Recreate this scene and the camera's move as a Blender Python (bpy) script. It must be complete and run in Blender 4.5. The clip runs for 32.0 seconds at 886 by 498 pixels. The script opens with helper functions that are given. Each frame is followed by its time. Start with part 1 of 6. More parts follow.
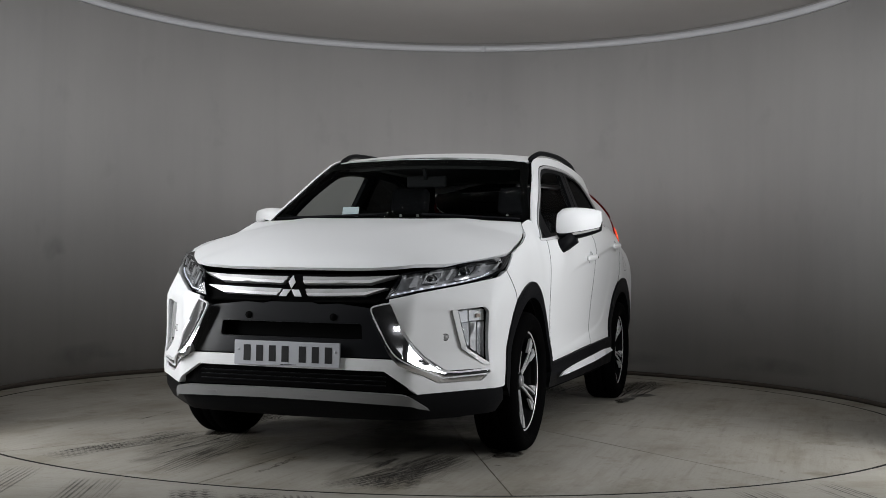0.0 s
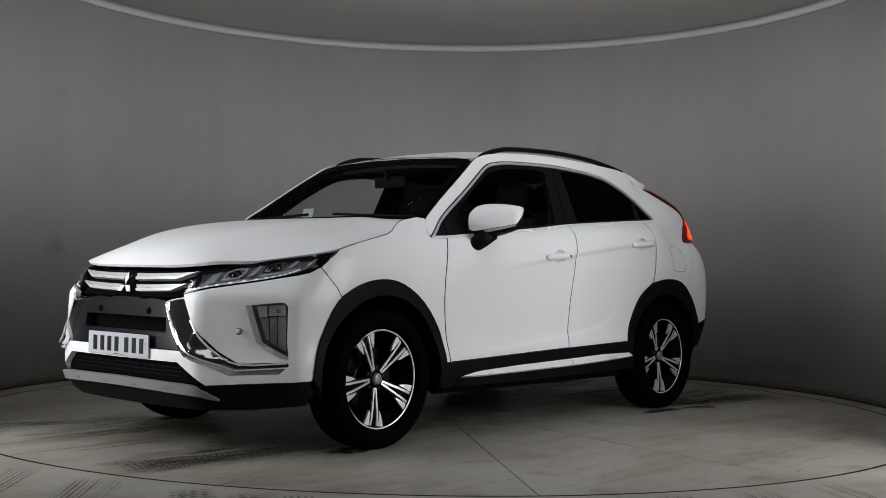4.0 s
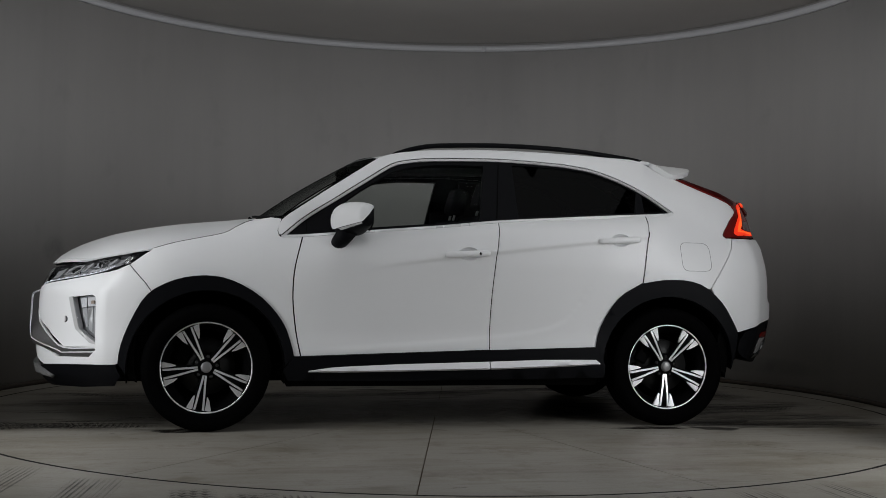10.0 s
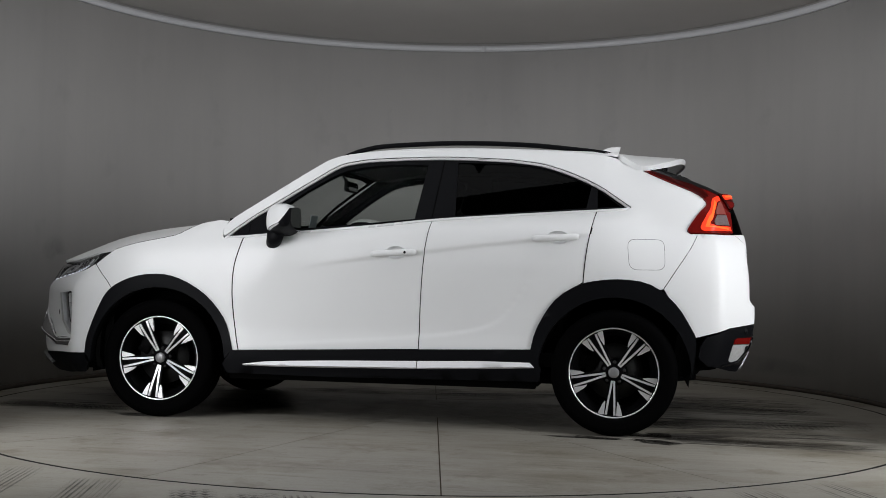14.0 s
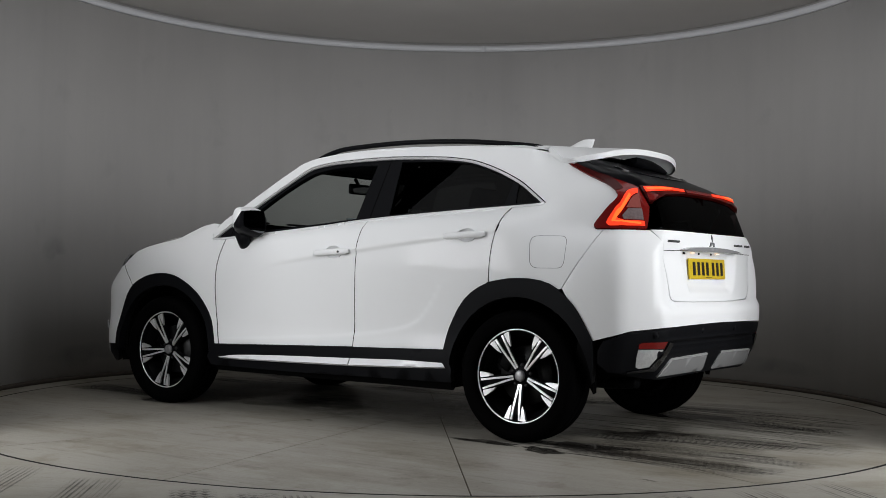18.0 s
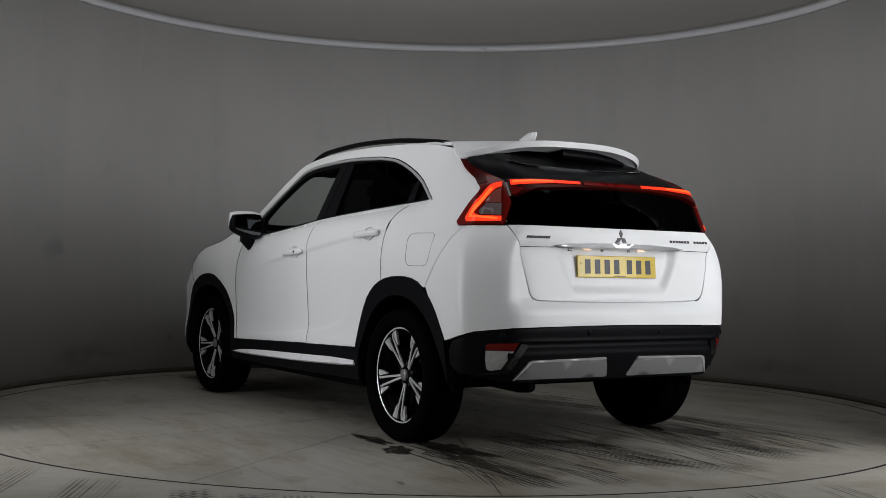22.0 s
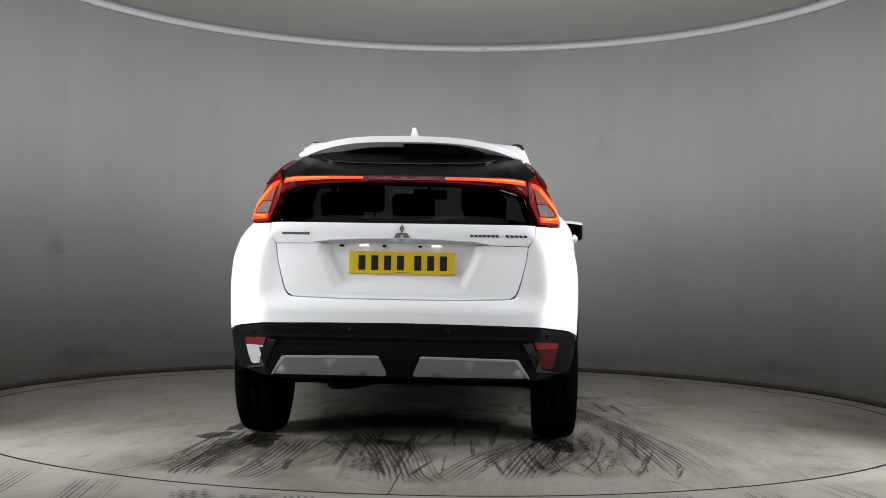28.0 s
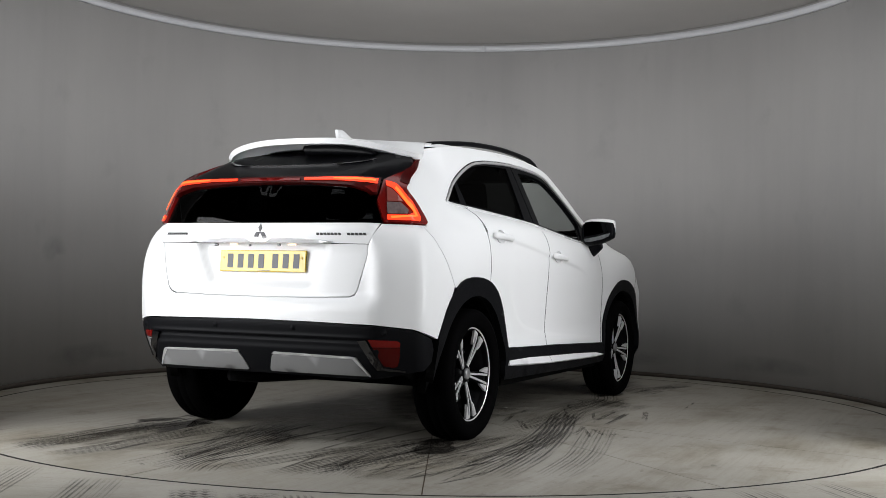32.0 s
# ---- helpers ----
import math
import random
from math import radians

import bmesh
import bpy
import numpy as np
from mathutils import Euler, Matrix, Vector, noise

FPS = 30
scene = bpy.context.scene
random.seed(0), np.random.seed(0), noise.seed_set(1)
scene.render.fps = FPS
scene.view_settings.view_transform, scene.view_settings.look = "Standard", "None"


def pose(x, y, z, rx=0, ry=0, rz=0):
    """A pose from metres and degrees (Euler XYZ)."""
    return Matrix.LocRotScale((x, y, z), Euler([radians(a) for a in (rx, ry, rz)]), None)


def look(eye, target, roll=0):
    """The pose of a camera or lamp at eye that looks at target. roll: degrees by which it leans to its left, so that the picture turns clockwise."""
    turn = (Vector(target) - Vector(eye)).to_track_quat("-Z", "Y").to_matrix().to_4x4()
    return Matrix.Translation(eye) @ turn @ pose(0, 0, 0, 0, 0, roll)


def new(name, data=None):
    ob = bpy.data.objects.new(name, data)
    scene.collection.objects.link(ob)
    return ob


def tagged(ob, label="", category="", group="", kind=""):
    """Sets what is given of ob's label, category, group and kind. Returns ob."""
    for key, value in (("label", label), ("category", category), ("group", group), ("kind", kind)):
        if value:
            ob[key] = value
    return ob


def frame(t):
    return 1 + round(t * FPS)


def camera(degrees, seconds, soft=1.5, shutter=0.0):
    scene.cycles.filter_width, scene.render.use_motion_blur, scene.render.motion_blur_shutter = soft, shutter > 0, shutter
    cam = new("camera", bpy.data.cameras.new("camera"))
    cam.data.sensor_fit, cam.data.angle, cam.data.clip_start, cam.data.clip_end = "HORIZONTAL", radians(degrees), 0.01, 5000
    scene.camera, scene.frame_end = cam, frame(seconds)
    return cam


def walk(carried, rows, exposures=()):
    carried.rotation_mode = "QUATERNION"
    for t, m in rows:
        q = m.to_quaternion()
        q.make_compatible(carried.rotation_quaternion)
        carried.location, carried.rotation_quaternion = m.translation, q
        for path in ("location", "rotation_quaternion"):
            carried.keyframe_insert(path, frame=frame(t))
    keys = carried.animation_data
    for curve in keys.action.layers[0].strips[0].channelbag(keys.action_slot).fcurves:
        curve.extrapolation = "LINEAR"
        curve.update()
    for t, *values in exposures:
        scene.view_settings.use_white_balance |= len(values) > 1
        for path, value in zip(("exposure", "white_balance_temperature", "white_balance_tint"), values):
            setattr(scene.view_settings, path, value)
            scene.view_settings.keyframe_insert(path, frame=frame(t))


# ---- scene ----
cam = camera(41.856, 32.0, soft=0.85)
EYE = (0.0, -7.537, 0.894)
VIEW = look(EYE, (0.0296, 2.463, 1.0786), 0.982)
# the turntable's turn, degrees, second by second
TURN = (251.52, 245.62, 239.77, 233.85, 227.95, 222.05, 216.16, 210.32, 204.46, 198.55, 192.62, 186.64, 180.65, 174.71, 168.81, 162.97, 157.14,
        151.32, 145.45, 139.59, 133.74, 127.94, 122.16, 116.39, 110.67, 104.91, 99.11, 93.31, 87.51, 81.69, 75.94, 70.17, 64.42)
walk(cam, [(0.0, VIEW), (32.0, VIEW)], exposures=((0.0, -0.2), (3.0, -0.45), (6.0, -0.64), (7.5, -0.92), (9.0, -1.2), (10.0, -1.15), (12.0, -0.92), (14.0, -0.5), (16.0, -0.33), (18.0, -0.38), (20.0, -0.66), (22.0, -0.7), (23.5, -0.4), (25.0, -0.05), (28.0, 0.37), (30.0, 0.4), (32.0, 0.18)))


def on_table(local):
    """Rows for a thing that rides on the turntable, by its pose there."""
    return [(float(t), pose(0, 0, 0, 0, 0, a) @ local) for t, a in enumerate(TURN)]


CAR_SPOT = pose(0.1596, 0.1034, 0)

# ---- light ----
world = bpy.data.worlds.new("world")
scene.world = world
world.use_nodes = True
world.node_tree.nodes["Background"].inputs[0].default_value = (0.9, 0.95, 1.0, 1)
world.node_tree.nodes["Background"].inputs[1].default_value = 0.004


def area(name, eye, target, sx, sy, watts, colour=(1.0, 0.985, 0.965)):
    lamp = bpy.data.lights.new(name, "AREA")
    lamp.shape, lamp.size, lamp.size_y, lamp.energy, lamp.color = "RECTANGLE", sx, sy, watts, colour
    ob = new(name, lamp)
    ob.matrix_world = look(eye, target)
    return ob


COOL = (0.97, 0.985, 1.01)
# two unseen lamps, added to light the car from above and in front
area("fill_overhead", (0, -1.8, 2.97), (0, -1.2, 0), 5.0, 0.8, 31, COOL)
area("fill_front", (0, -4.7, 2.95), (0, 0.3, 0.9), 4.6, 0.7, 10, COOL)
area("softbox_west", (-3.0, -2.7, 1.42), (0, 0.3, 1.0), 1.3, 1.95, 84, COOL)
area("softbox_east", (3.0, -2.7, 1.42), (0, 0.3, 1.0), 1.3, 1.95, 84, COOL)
# unseen strip lamp, added to brighten the back wall
area("fill_back_wall", (0, -0.3, 2.98), (0, 3.2, 0.5), 4.4, 0.2, 33)
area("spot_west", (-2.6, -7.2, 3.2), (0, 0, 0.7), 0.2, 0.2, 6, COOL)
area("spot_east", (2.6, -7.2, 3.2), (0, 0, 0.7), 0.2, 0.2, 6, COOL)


# ---- materials ----
def node_mat(name, colour, rough=0.5, metal=0.0, grain=0.0, scale=40.0, bump=0.0, coat=0.0, blotch=0.0, blotch_scale=2.0, coat_rough=0.04, spec=0.5):
    """A surface with grain and larger blotches in its colour, roughness and relief."""
    m = bpy.data.materials.new(name)
    m.use_nodes = True
    nt = m.node_tree
    b = nt.nodes["Principled BSDF"]
    b.inputs["Base Color"].default_value = (*colour, 1)
    b.inputs["Roughness"].default_value, b.inputs["Metallic"].default_value = rough, metal
    b.inputs["Specular IOR Level"].default_value = spec
    b.inputs["Coat Weight"].default_value, b.inputs["Coat Roughness"].default_value = coat, coat_rough
    if grain or blotch or bump:
        tc = nt.nodes.new("ShaderNodeTexCoord")
        fine, large = nt.nodes.new("ShaderNodeTexNoise"), nt.nodes.new("ShaderNodeTexNoise")
        fine.inputs["Scale"].default_value, large.inputs["Scale"].default_value = scale, blotch_scale
        fine.inputs["Detail"].default_value, large.inputs["Detail"].default_value = 6, 5
        for n in (fine, large):
            nt.links.new(tc.outputs["Object"], n.inputs["Vector"])
        add = nt.nodes.new("ShaderNodeMath")
        add.operation = "MULTIPLY_ADD"
        add.inputs[1].default_value = 2 * grain
        add.inputs[2].default_value = 1 - grain
        nt.links.new(fine.outputs[0], add.inputs[0])
        add2 = nt.nodes.new("ShaderNodeMath")
        add2.operation = "MULTIPLY_ADD"
        add2.inputs[1].default_value = 2 * blotch
        add2.inputs[2].default_value = 1 - blotch
        nt.links.new(large.outputs[0], add2.inputs[0])
        mul = nt.nodes.new("ShaderNodeMath")
        mul.operation = "MULTIPLY"
        nt.links.new(add.outputs[0], mul.inputs[0])
        nt.links.new(add2.outputs[0], mul.inputs[1])
        mix = nt.nodes.new("ShaderNodeMix")
        mix.data_type, mix.blend_type = "RGBA", "MULTIPLY"
        mix.inputs[0].default_value = 1.0
        mix.inputs[6].default_value = (*colour, 1)
        nt.links.new(mul.outputs[0], mix.inputs[7])
        nt.links.new(mix.outputs[2], b.inputs["Base Color"])
        rm = nt.nodes.new("ShaderNodeMath")
        rm.operation = "MULTIPLY_ADD"
        rm.inputs[1].default_value, rm.inputs[2].default_value = 0.3 * rough, 0.85 * rough
        nt.links.new(large.outputs[0], rm.inputs[0])
        nt.links.new(rm.outputs[0], b.inputs["Roughness"])
        if bump:
            bp = nt.nodes.new("ShaderNodeBump")
            bp.inputs["Strength"].default_value, bp.inputs["Distance"].default_value = bump, 0.003
            nt.links.new(fine.outputs[0], bp.inputs["Height"])
            nt.links.new(bp.outputs[0], b.inputs["Normal"])
    return m


def glass_mat(name, tint, rough=0.0, gloss=1.0):
    """Thin glass: clear through its tint, with the mirror gloss of its face."""
    m = bpy.data.materials.new(name)
    m.use_nodes = True
    nt = m.node_tree
    nt.nodes.remove(nt.nodes["Principled BSDF"])
    out = nt.nodes["Material Output"]
    clear, shine, mix, lw, po, fr = (nt.nodes.new(k) for k in ("ShaderNodeBsdfTransparent", "ShaderNodeBsdfGlossy", "ShaderNodeMixShader", "ShaderNodeLayerWeight", "ShaderNodeMath", "ShaderNodeMath"))
    clear.inputs[0].default_value = (*tint, 1)
    shine.inputs["Roughness"].default_value = rough
    shine.inputs[0].default_value = (gloss, gloss, gloss, 1)
    # mirror share of both faces, the same from inside and outside
    lw.inputs[0].default_value = 0.5
    po.operation, po.inputs[1].default_value = "POWER", 5.0
    fr.operation, fr.inputs[1].default_value, fr.inputs[2].default_value = "MULTIPLY_ADD", 0.9, 0.045
    nt.links.new(lw.outputs["Facing"], po.inputs[0])
    nt.links.new(po.outputs[0], fr.inputs[0])
    nt.links.new(fr.outputs[0], mix.inputs[0])
    nt.links.new(clear.outputs[0], mix.inputs[1])
    nt.links.new(shine.outputs[0], mix.inputs[2])
    nt.links.new(mix.outputs[0], out.inputs[0])
    return m


def glow_mat(name, colour, strength, base=(0.4, 0.02, 0.01)):
    m = node_mat(name, base, 0.3, spec=0.25)
    b = m.node_tree.nodes["Principled BSDF"]
    b.inputs["Emission Color"].default_value, b.inputs["Emission Strength"].default_value = (*colour, 1), strength
    return m


def concrete(name, colour, streak, angle, dirt=0.0):
    """Power-floated concrete with stains, scuffs and dark rubber smears."""
    m = node_mat(name, colour, 0.46, grain=0.16, scale=60, bump=0.12, blotch=0.22, blotch_scale=1.1)
    nt = m.node_tree
    b = nt.nodes["Principled BSDF"]
    base = b.inputs["Base Color"].links[0].from_socket
    tc = nt.nodes.new("ShaderNodeTexCoord")

    def smear(turn, stretch, scale, low, high, shade, base):
        mp = nt.nodes.new("ShaderNodeMapping")
        mp.inputs["Rotation"].default_value = (0, 0, radians(turn))
        mp.inputs["Scale"].default_value = stretch
        nt.links.new(tc.outputs["Object"], mp.inputs[0])
        n = nt.nodes.new("ShaderNodeTexNoise")
        n.inputs["Scale"].default_value, n.inputs["Detail"].default_value, n.inputs["Roughness"].default_value = scale, 9, 0.68
        nt.links.new(mp.outputs[0], n.inputs["Vector"])
        r = nt.nodes.new("ShaderNodeMapRange")
        r.inputs["From Min"].default_value, r.inputs["From Max"].default_value = low, high
        nt.links.new(n.outputs[0], r.inputs[0])
        mix = nt.nodes.new("ShaderNodeMix")
        mix.data_type, mix.blend_type = "RGBA", "MULTIPLY"
        mix.inputs[7].default_value = (*shade, 1)
        nt.links.new(r.outputs[0], mix.inputs[0])
        nt.links.new(base, mix.inputs[6])
        return mix.outputs[2], r.outputs[0]
    base, _ = smear(12, (0.6, 1.3, 1), 1.3, 0.48, 0.68, (0.64, 0.60, 0.52), base)
    base, _ = smear(-35, (1, 1, 1), 3.1, 0.54, 0.68, (0.66, 0.62, 0.55), base)
    base, _ = smear(20, (0.7, 1.5, 1), 9.0, 0.61, 0.70, (0.55, 0.52, 0.46), base)
    base, _ = smear(70, (1, 1, 1), 34.0, 0.62, 0.70, (0.5, 0.47, 0.43), base)
    base, wet = smear(angle, (0.35, 3.0, 1), 1.7, 0.60, 0.74, streak, base)
    if dirt:
        # dirt dragged along by wheels
        base, _ = smear(4, (0.55, 12.0, 1), 2.0, 0.47, 0.66, (1 - 0.42 * dirt, 1 - 0.46 * dirt, 1 - 0.53 * dirt), base)
        base, _ = smear(-6, (2.0, 30.0, 1), 2.0, 0.56, 0.66, (1 - 0.45 * dirt, 1 - 0.5 * dirt, 1 - 0.56 * dirt), base)
    nt.links.new(base, b.inputs["Base Color"])
    return m


def streaked_wall(name, colour):
    """Matt grey paint with soft blotches, faint upright streaks and a few smudges."""
    m = node_mat(name, colour, 0.62, grain=0.03, scale=300, bump=0.02, blotch=0.10, blotch_scale=0.9)
    nt = m.node_tree
    b = nt.nodes["Principled BSDF"]
    base = b.inputs["Base Color"].links[0].from_socket
    tc = nt.nodes.new("ShaderNodeTexCoord")
    for stretch, scale, low, high, shade in (((1, 1, 0.06), 9.0, 0.48, 0.75, 0.965), ((1, 1, 0.25), 2.2, 0.45, 0.75, 0.93), ((1, 1, 0.8), 3.3, 0.64, 0.74, 0.93)):
        mp, n, r, mix = (nt.nodes.new(k) for k in ("ShaderNodeMapping", "ShaderNodeTexNoise", "ShaderNodeMapRange", "ShaderNodeMix"))
        mp.inputs["Scale"].default_value = stretch
        n.inputs["Scale"].default_value, n.inputs["Detail"].default_value = scale, 5
        r.inputs["From Min"].default_value, r.inputs["From Max"].default_value = low, high
        mix.data_type, mix.blend_type = "RGBA", "MULTIPLY"
        mix.inputs[7].default_value = (shade, shade, shade, 1)
        nt.links.new(tc.outputs["Object"], mp.inputs[0])
        nt.links.new(mp.outputs[0], n.inputs["Vector"])
        nt.links.new(n.outputs[0], r.inputs[0])
        nt.links.new(r.outputs[0], mix.inputs[0])
        nt.links.new(base, mix.inputs[6])
        base = mix.outputs[2]
    nt.links.new(base, b.inputs["Base Color"])
    return m


WALL = streaked_wall("grey_painted_board", (0.415, 0.409, 0.405))
TRIM = node_mat("pale_trim", (0.62, 0.63, 0.66), 0.4, grain=0.05, scale=90)
CEIL = node_mat("ceiling_cloth", (0.62, 0.60, 0.58), 0.8, grain=0.03, scale=200, blotch=0.06)
DECK = concrete("turntable_concrete", (0.29, 0.274, 0.238), (0.45, 0.42, 0.37), 5, 0.35)
SLAB = concrete("floor_concrete", (0.29, 0.275, 0.24), (0.30, 0.28, 0.25), 80)
# colours the floor pit and the painted shade at the wall's foot
PIT_AND_SHADE = node_mat("joint_filler", (0.05, 0.04, 0.032), 0.8, grain=0.3, scale=60)
HALL = node_mat("dark_hall_paint", (0.06, 0.06, 0.062), 0.8, grain=0.1, scale=30)


# ---- helpers for meshes ----
def mesh_part(name, verts, faces, material, parent=None, label="", smooth=True, kind="", category=""):
    me = bpy.data.meshes.new(name)
    me.from_pydata(verts, [], faces)
    me.update()
    if smooth:
        me.polygons.foreach_set("use_smooth", [True] * len(me.polygons))
    if material:
        me.materials.append(material)
    ob = new(name, me)
    ob.parent = parent
    return tagged(ob, label, category, "", kind)


def part(name, bm, material, parent, label="", smooth=False):
    me = bpy.data.meshes.new(name)
    bm.to_mesh(me)
    bm.free()
    if smooth:
        me.polygons.foreach_set("use_smooth", [True] * len(me.polygons))
    me.materials.append(material)
    ob = new(name, me)
    ob.parent = parent
    return tagged(ob, label)


def ring_faces(n, m, closed=True):
    """Quads between m rows of n points each."""
    out = []
    for j in range(m - 1):
        for i in range(n if closed else n - 1):
            k = (i + 1) % n
            out.append((j * n + i, j * n + k, (j + 1) * n + k, (j + 1) * n + i))
    return out


# ---- the booth ----
CX, CY, CR, CH = 0.0, 0.12, 3.09, 2.93
A0, A1 = -35.0, 215.0


def arc_wall(name, r0, r1, z0, z1, material, label, a0=A0, a1=A1, n=180, cy=CY):
    v, f = [], []
    for i in range(n + 1):
        a = radians(a0 + (a1 - a0) * i / n)
        for r, z in ((r0, z0), (r0, z1), (r1, z1), (r1, z0)):
            v.append((CX + r * math.cos(a), cy + r * math.sin(a), z))
    for i in range(n):
        for k in range(4):
            f.append((4 * i + k, 4 * i + (k + 1) % 4, 4 * i + 4 + (k + 1) % 4, 4 * i + 4 + k))
    f += [(3, 2, 1, 0), tuple(4 * n + k for k in range(4))]
    ob = mesh_part(name, v, f, material, None, label, smooth=False, kind="structure", category="wall")
    for p in ob.data.polygons:
        p.use_smooth = abs(p.normal.z) < 0.5
    return ob


arc_wall("wall_curved", CR, CR + 0.12, -0.06, CH + 0.12, WALL, "smooth grey curved photo booth wall")
arc_wall("trim", CR - 0.02, CR - 0.001, CH - 0.002, CH + 0.052, TRIM, "pale grey trim band along the top of the curved wall", a1=82.8)
arc_wall("trim", CR - 0.02, CR - 0.001, CH - 0.002, CH + 0.052, TRIM, "pale grey trim band along the top of the curved wall", a0=82.84)
# dark strip standing in for the contact shadow between wall and floor
arc_wall("foot_shade", CR - 0.006, CR - 0.001, 0.001, 0.035, PIT_AND_SHADE, "thin dark strip put in as the shadow at the foot of the curved wall")

# ceiling: a flat round cloth over the back of the booth
n = 128
v = [(CX + (CR + 0.1) * math.cos(radians(14 + 152 * i / (n - 1))), CY + (CR + 0.1) * math.sin(radians(14 + 152 * i / (n - 1))), z) for z in (CH + 0.075, CH + 0.115) for i in range(n)]
mesh_part("ceiling", v, ring_faces(n, 2) + [tuple(range(n))[::-1], tuple(range(n, 2 * n))], CEIL, None, "grey stretched cloth ceiling", smooth=False, kind="structure", category="ceiling")

# floor slab with a round pit edge for the turntable
RT = 2.936
v, f = [], []
for i in range(n):
    a = 2 * math.pi * i / n
    v += [(r * math.cos(a), r * math.sin(a), 0.0) for r in (RT, 3.6, 14.0)]
    v.append((RT * math.cos(a), RT * math.sin(a), -0.3))
for i in range(n):
    k = (i + 1) % n
    f += [(4 * i, 4 * i + 1, 4 * k + 1, 4 * k), (4 * i + 1, 4 * i + 2, 4 * k + 2, 4 * k + 1), (4 * i + 3, 4 * i, 4 * k, 4 * k + 3)]
mesh_part("floor", v, f, SLAB, None, "worn grey concrete floor round the turntable", smooth=False, kind="structure", category="floor")
v = [(3.0 * math.cos(2 * math.pi * i / n), 3.0 * math.sin(2 * math.pi * i / n), -0.28) for i in range(n)]
mesh_part("floor_pit", v, [tuple(range(n))], PIT_AND_SHADE, None, "dark pit under the turntable edge", smooth=False, kind="structure", category="floor")


def box_faces(x0, x1, y0, y1, z0, z1):
    v = [(x, y, z) for x in (x0, x1) for y in (y0, y1) for z in (z0, z1)]
    return v, [(0, 1, 3, 2), (4, 6, 7, 5), (0, 4, 5, 1), (2, 3, 7, 6), (0, 2, 6, 4), (1, 5, 7, 3)]


# the dark hall behind the camera
for name, b in (("wall_south", (-6.5, 6.5, -11.1, -11, 0, 4.2)), ("wall_west", (-6.6, -6.5, -11, 5, 0, 4.2)), ("wall_east", (6.5, 6.6, -11, 5, 0, 4.2)),
                ("wall_north", (-6.5, 6.5, 5, 5.1, 0, 4.2)), ("ceiling_hall", (-6.6, 6.6, -11.1, 5.1, 4.2, 4.3))):
    mesh_part(name, *box_faces(*b), HALL, None, "dark painted hall wall" if "wall" in name else "dark hall ceiling", smooth=False, kind="structure", category="wall")


# ---- body surfaces: x forward, y to the left, z up, ground at 0, mid wheelbase at 0 ----
def curve(*pts):
    """A smooth function through (x, y) pairs, flat-limited between them."""
    xs, ys = [p[0] for p in pts], [p[1] for p in pts]
    n = len(xs)
    d = [(ys[i + 1] - ys[i]) / (xs[i + 1] - xs[i]) for i in range(n - 1)]
    m = [d[0]] + [0 if d[i - 1] * d[i] <= 0 else 2 * d[i - 1] * d[i] / (d[i - 1] + d[i]) for i in range(1, n - 1)] + [d[-1]]

    def f(x):
        if x <= xs[0]:
            return ys[0]
        if x >= xs[-1]:
            return ys[-1]
        i = 0
        while x > xs[i + 1]:
            i += 1
        h = xs[i + 1] - xs[i]
        t = (x - xs[i]) / h
        return ((1 + 2 * t) * (1 - t) ** 2 * ys[i] + t * (1 - t) ** 2 * h * m[i]
                + t * t * (3 - 2 * t) * ys[i + 1] + t * t * (t - 1) * h * m[i + 1])
    return f


belt_z = curve((-2.1, 1.30), (-1.7, 1.285), (-1.43, 1.262), (-1.23, 1.243), (-0.3, 1.179), (0.04, 1.142), (0.475, 1.102), (0.7, 1.11),
               (0.95, 1.165), (1.05, 1.165), (1.133, 1.146), (1.286, 1.085), (1.638, 0.99), (1.8, 0.945), (2.3, 0.89))
belt_y = curve((-2.1, 0.60), (-1.7, 0.655), (-1.43, 0.724), (-1.0, 0.775), (-0.5, 0.808), (-0.3, 0.816), (0.04, 0.825), (0.475, 0.83), (0.7, 0.815),
               (0.95, 0.785), (1.13, 0.776), (1.255, 0.814), (1.44, 0.852), (1.8, 0.868), (2.3, 0.86))
flank_y = curve((0.16, 0.80), (0.25, 0.86), (0.33, 0.886), (0.42, 0.886), (0.55, 0.876), (0.7, 0.882), (0.85, 0.896), (0.95, 0.904), (1.3, 0.906))
shoulder = curve((-1.6, 0.11), (-1.2, 0.07), (-0.6, 0.045), (0.6, 0.045), (0.95, 0.18), (1.15, 0.12), (1.4, 0.09), (1.8, 0.09))
nose_x = curve((0.16, 2.10), (0.22, 2.195), (0.28, 2.25), (0.34, 2.27), (0.45, 2.274), (0.6, 2.270), (0.72, 2.262), (0.78, 2.250), (0.86, 2.225), (0.92, 2.18), (1.0, 2.08), (1.1, 1.9))
tail_x = curve((0.25, -1.93), (0.33, -1.99), (0.45, -2.055), (0.55, -2.092), (0.62, -2.105), (0.8, -2.105), (0.9, -2.10), (1.04, -2.075), (1.12, -2.045), (1.2, -2.02), (1.3, -1.98), (1.345, -1.955), (1.42, -1.80), (1.5, -1.60), (1.55, -1.46))


def half_width(x, z):
    zb, yb = belt_z(x), belt_y(x)
    if z >= zb:
        return yb - 0.40 * (z - zb) - 0.05 * (z - zb) ** 2
    return yb + (flank_y(z) - yb) * (1 - math.exp(-(zb - z) / shoulder(x)))


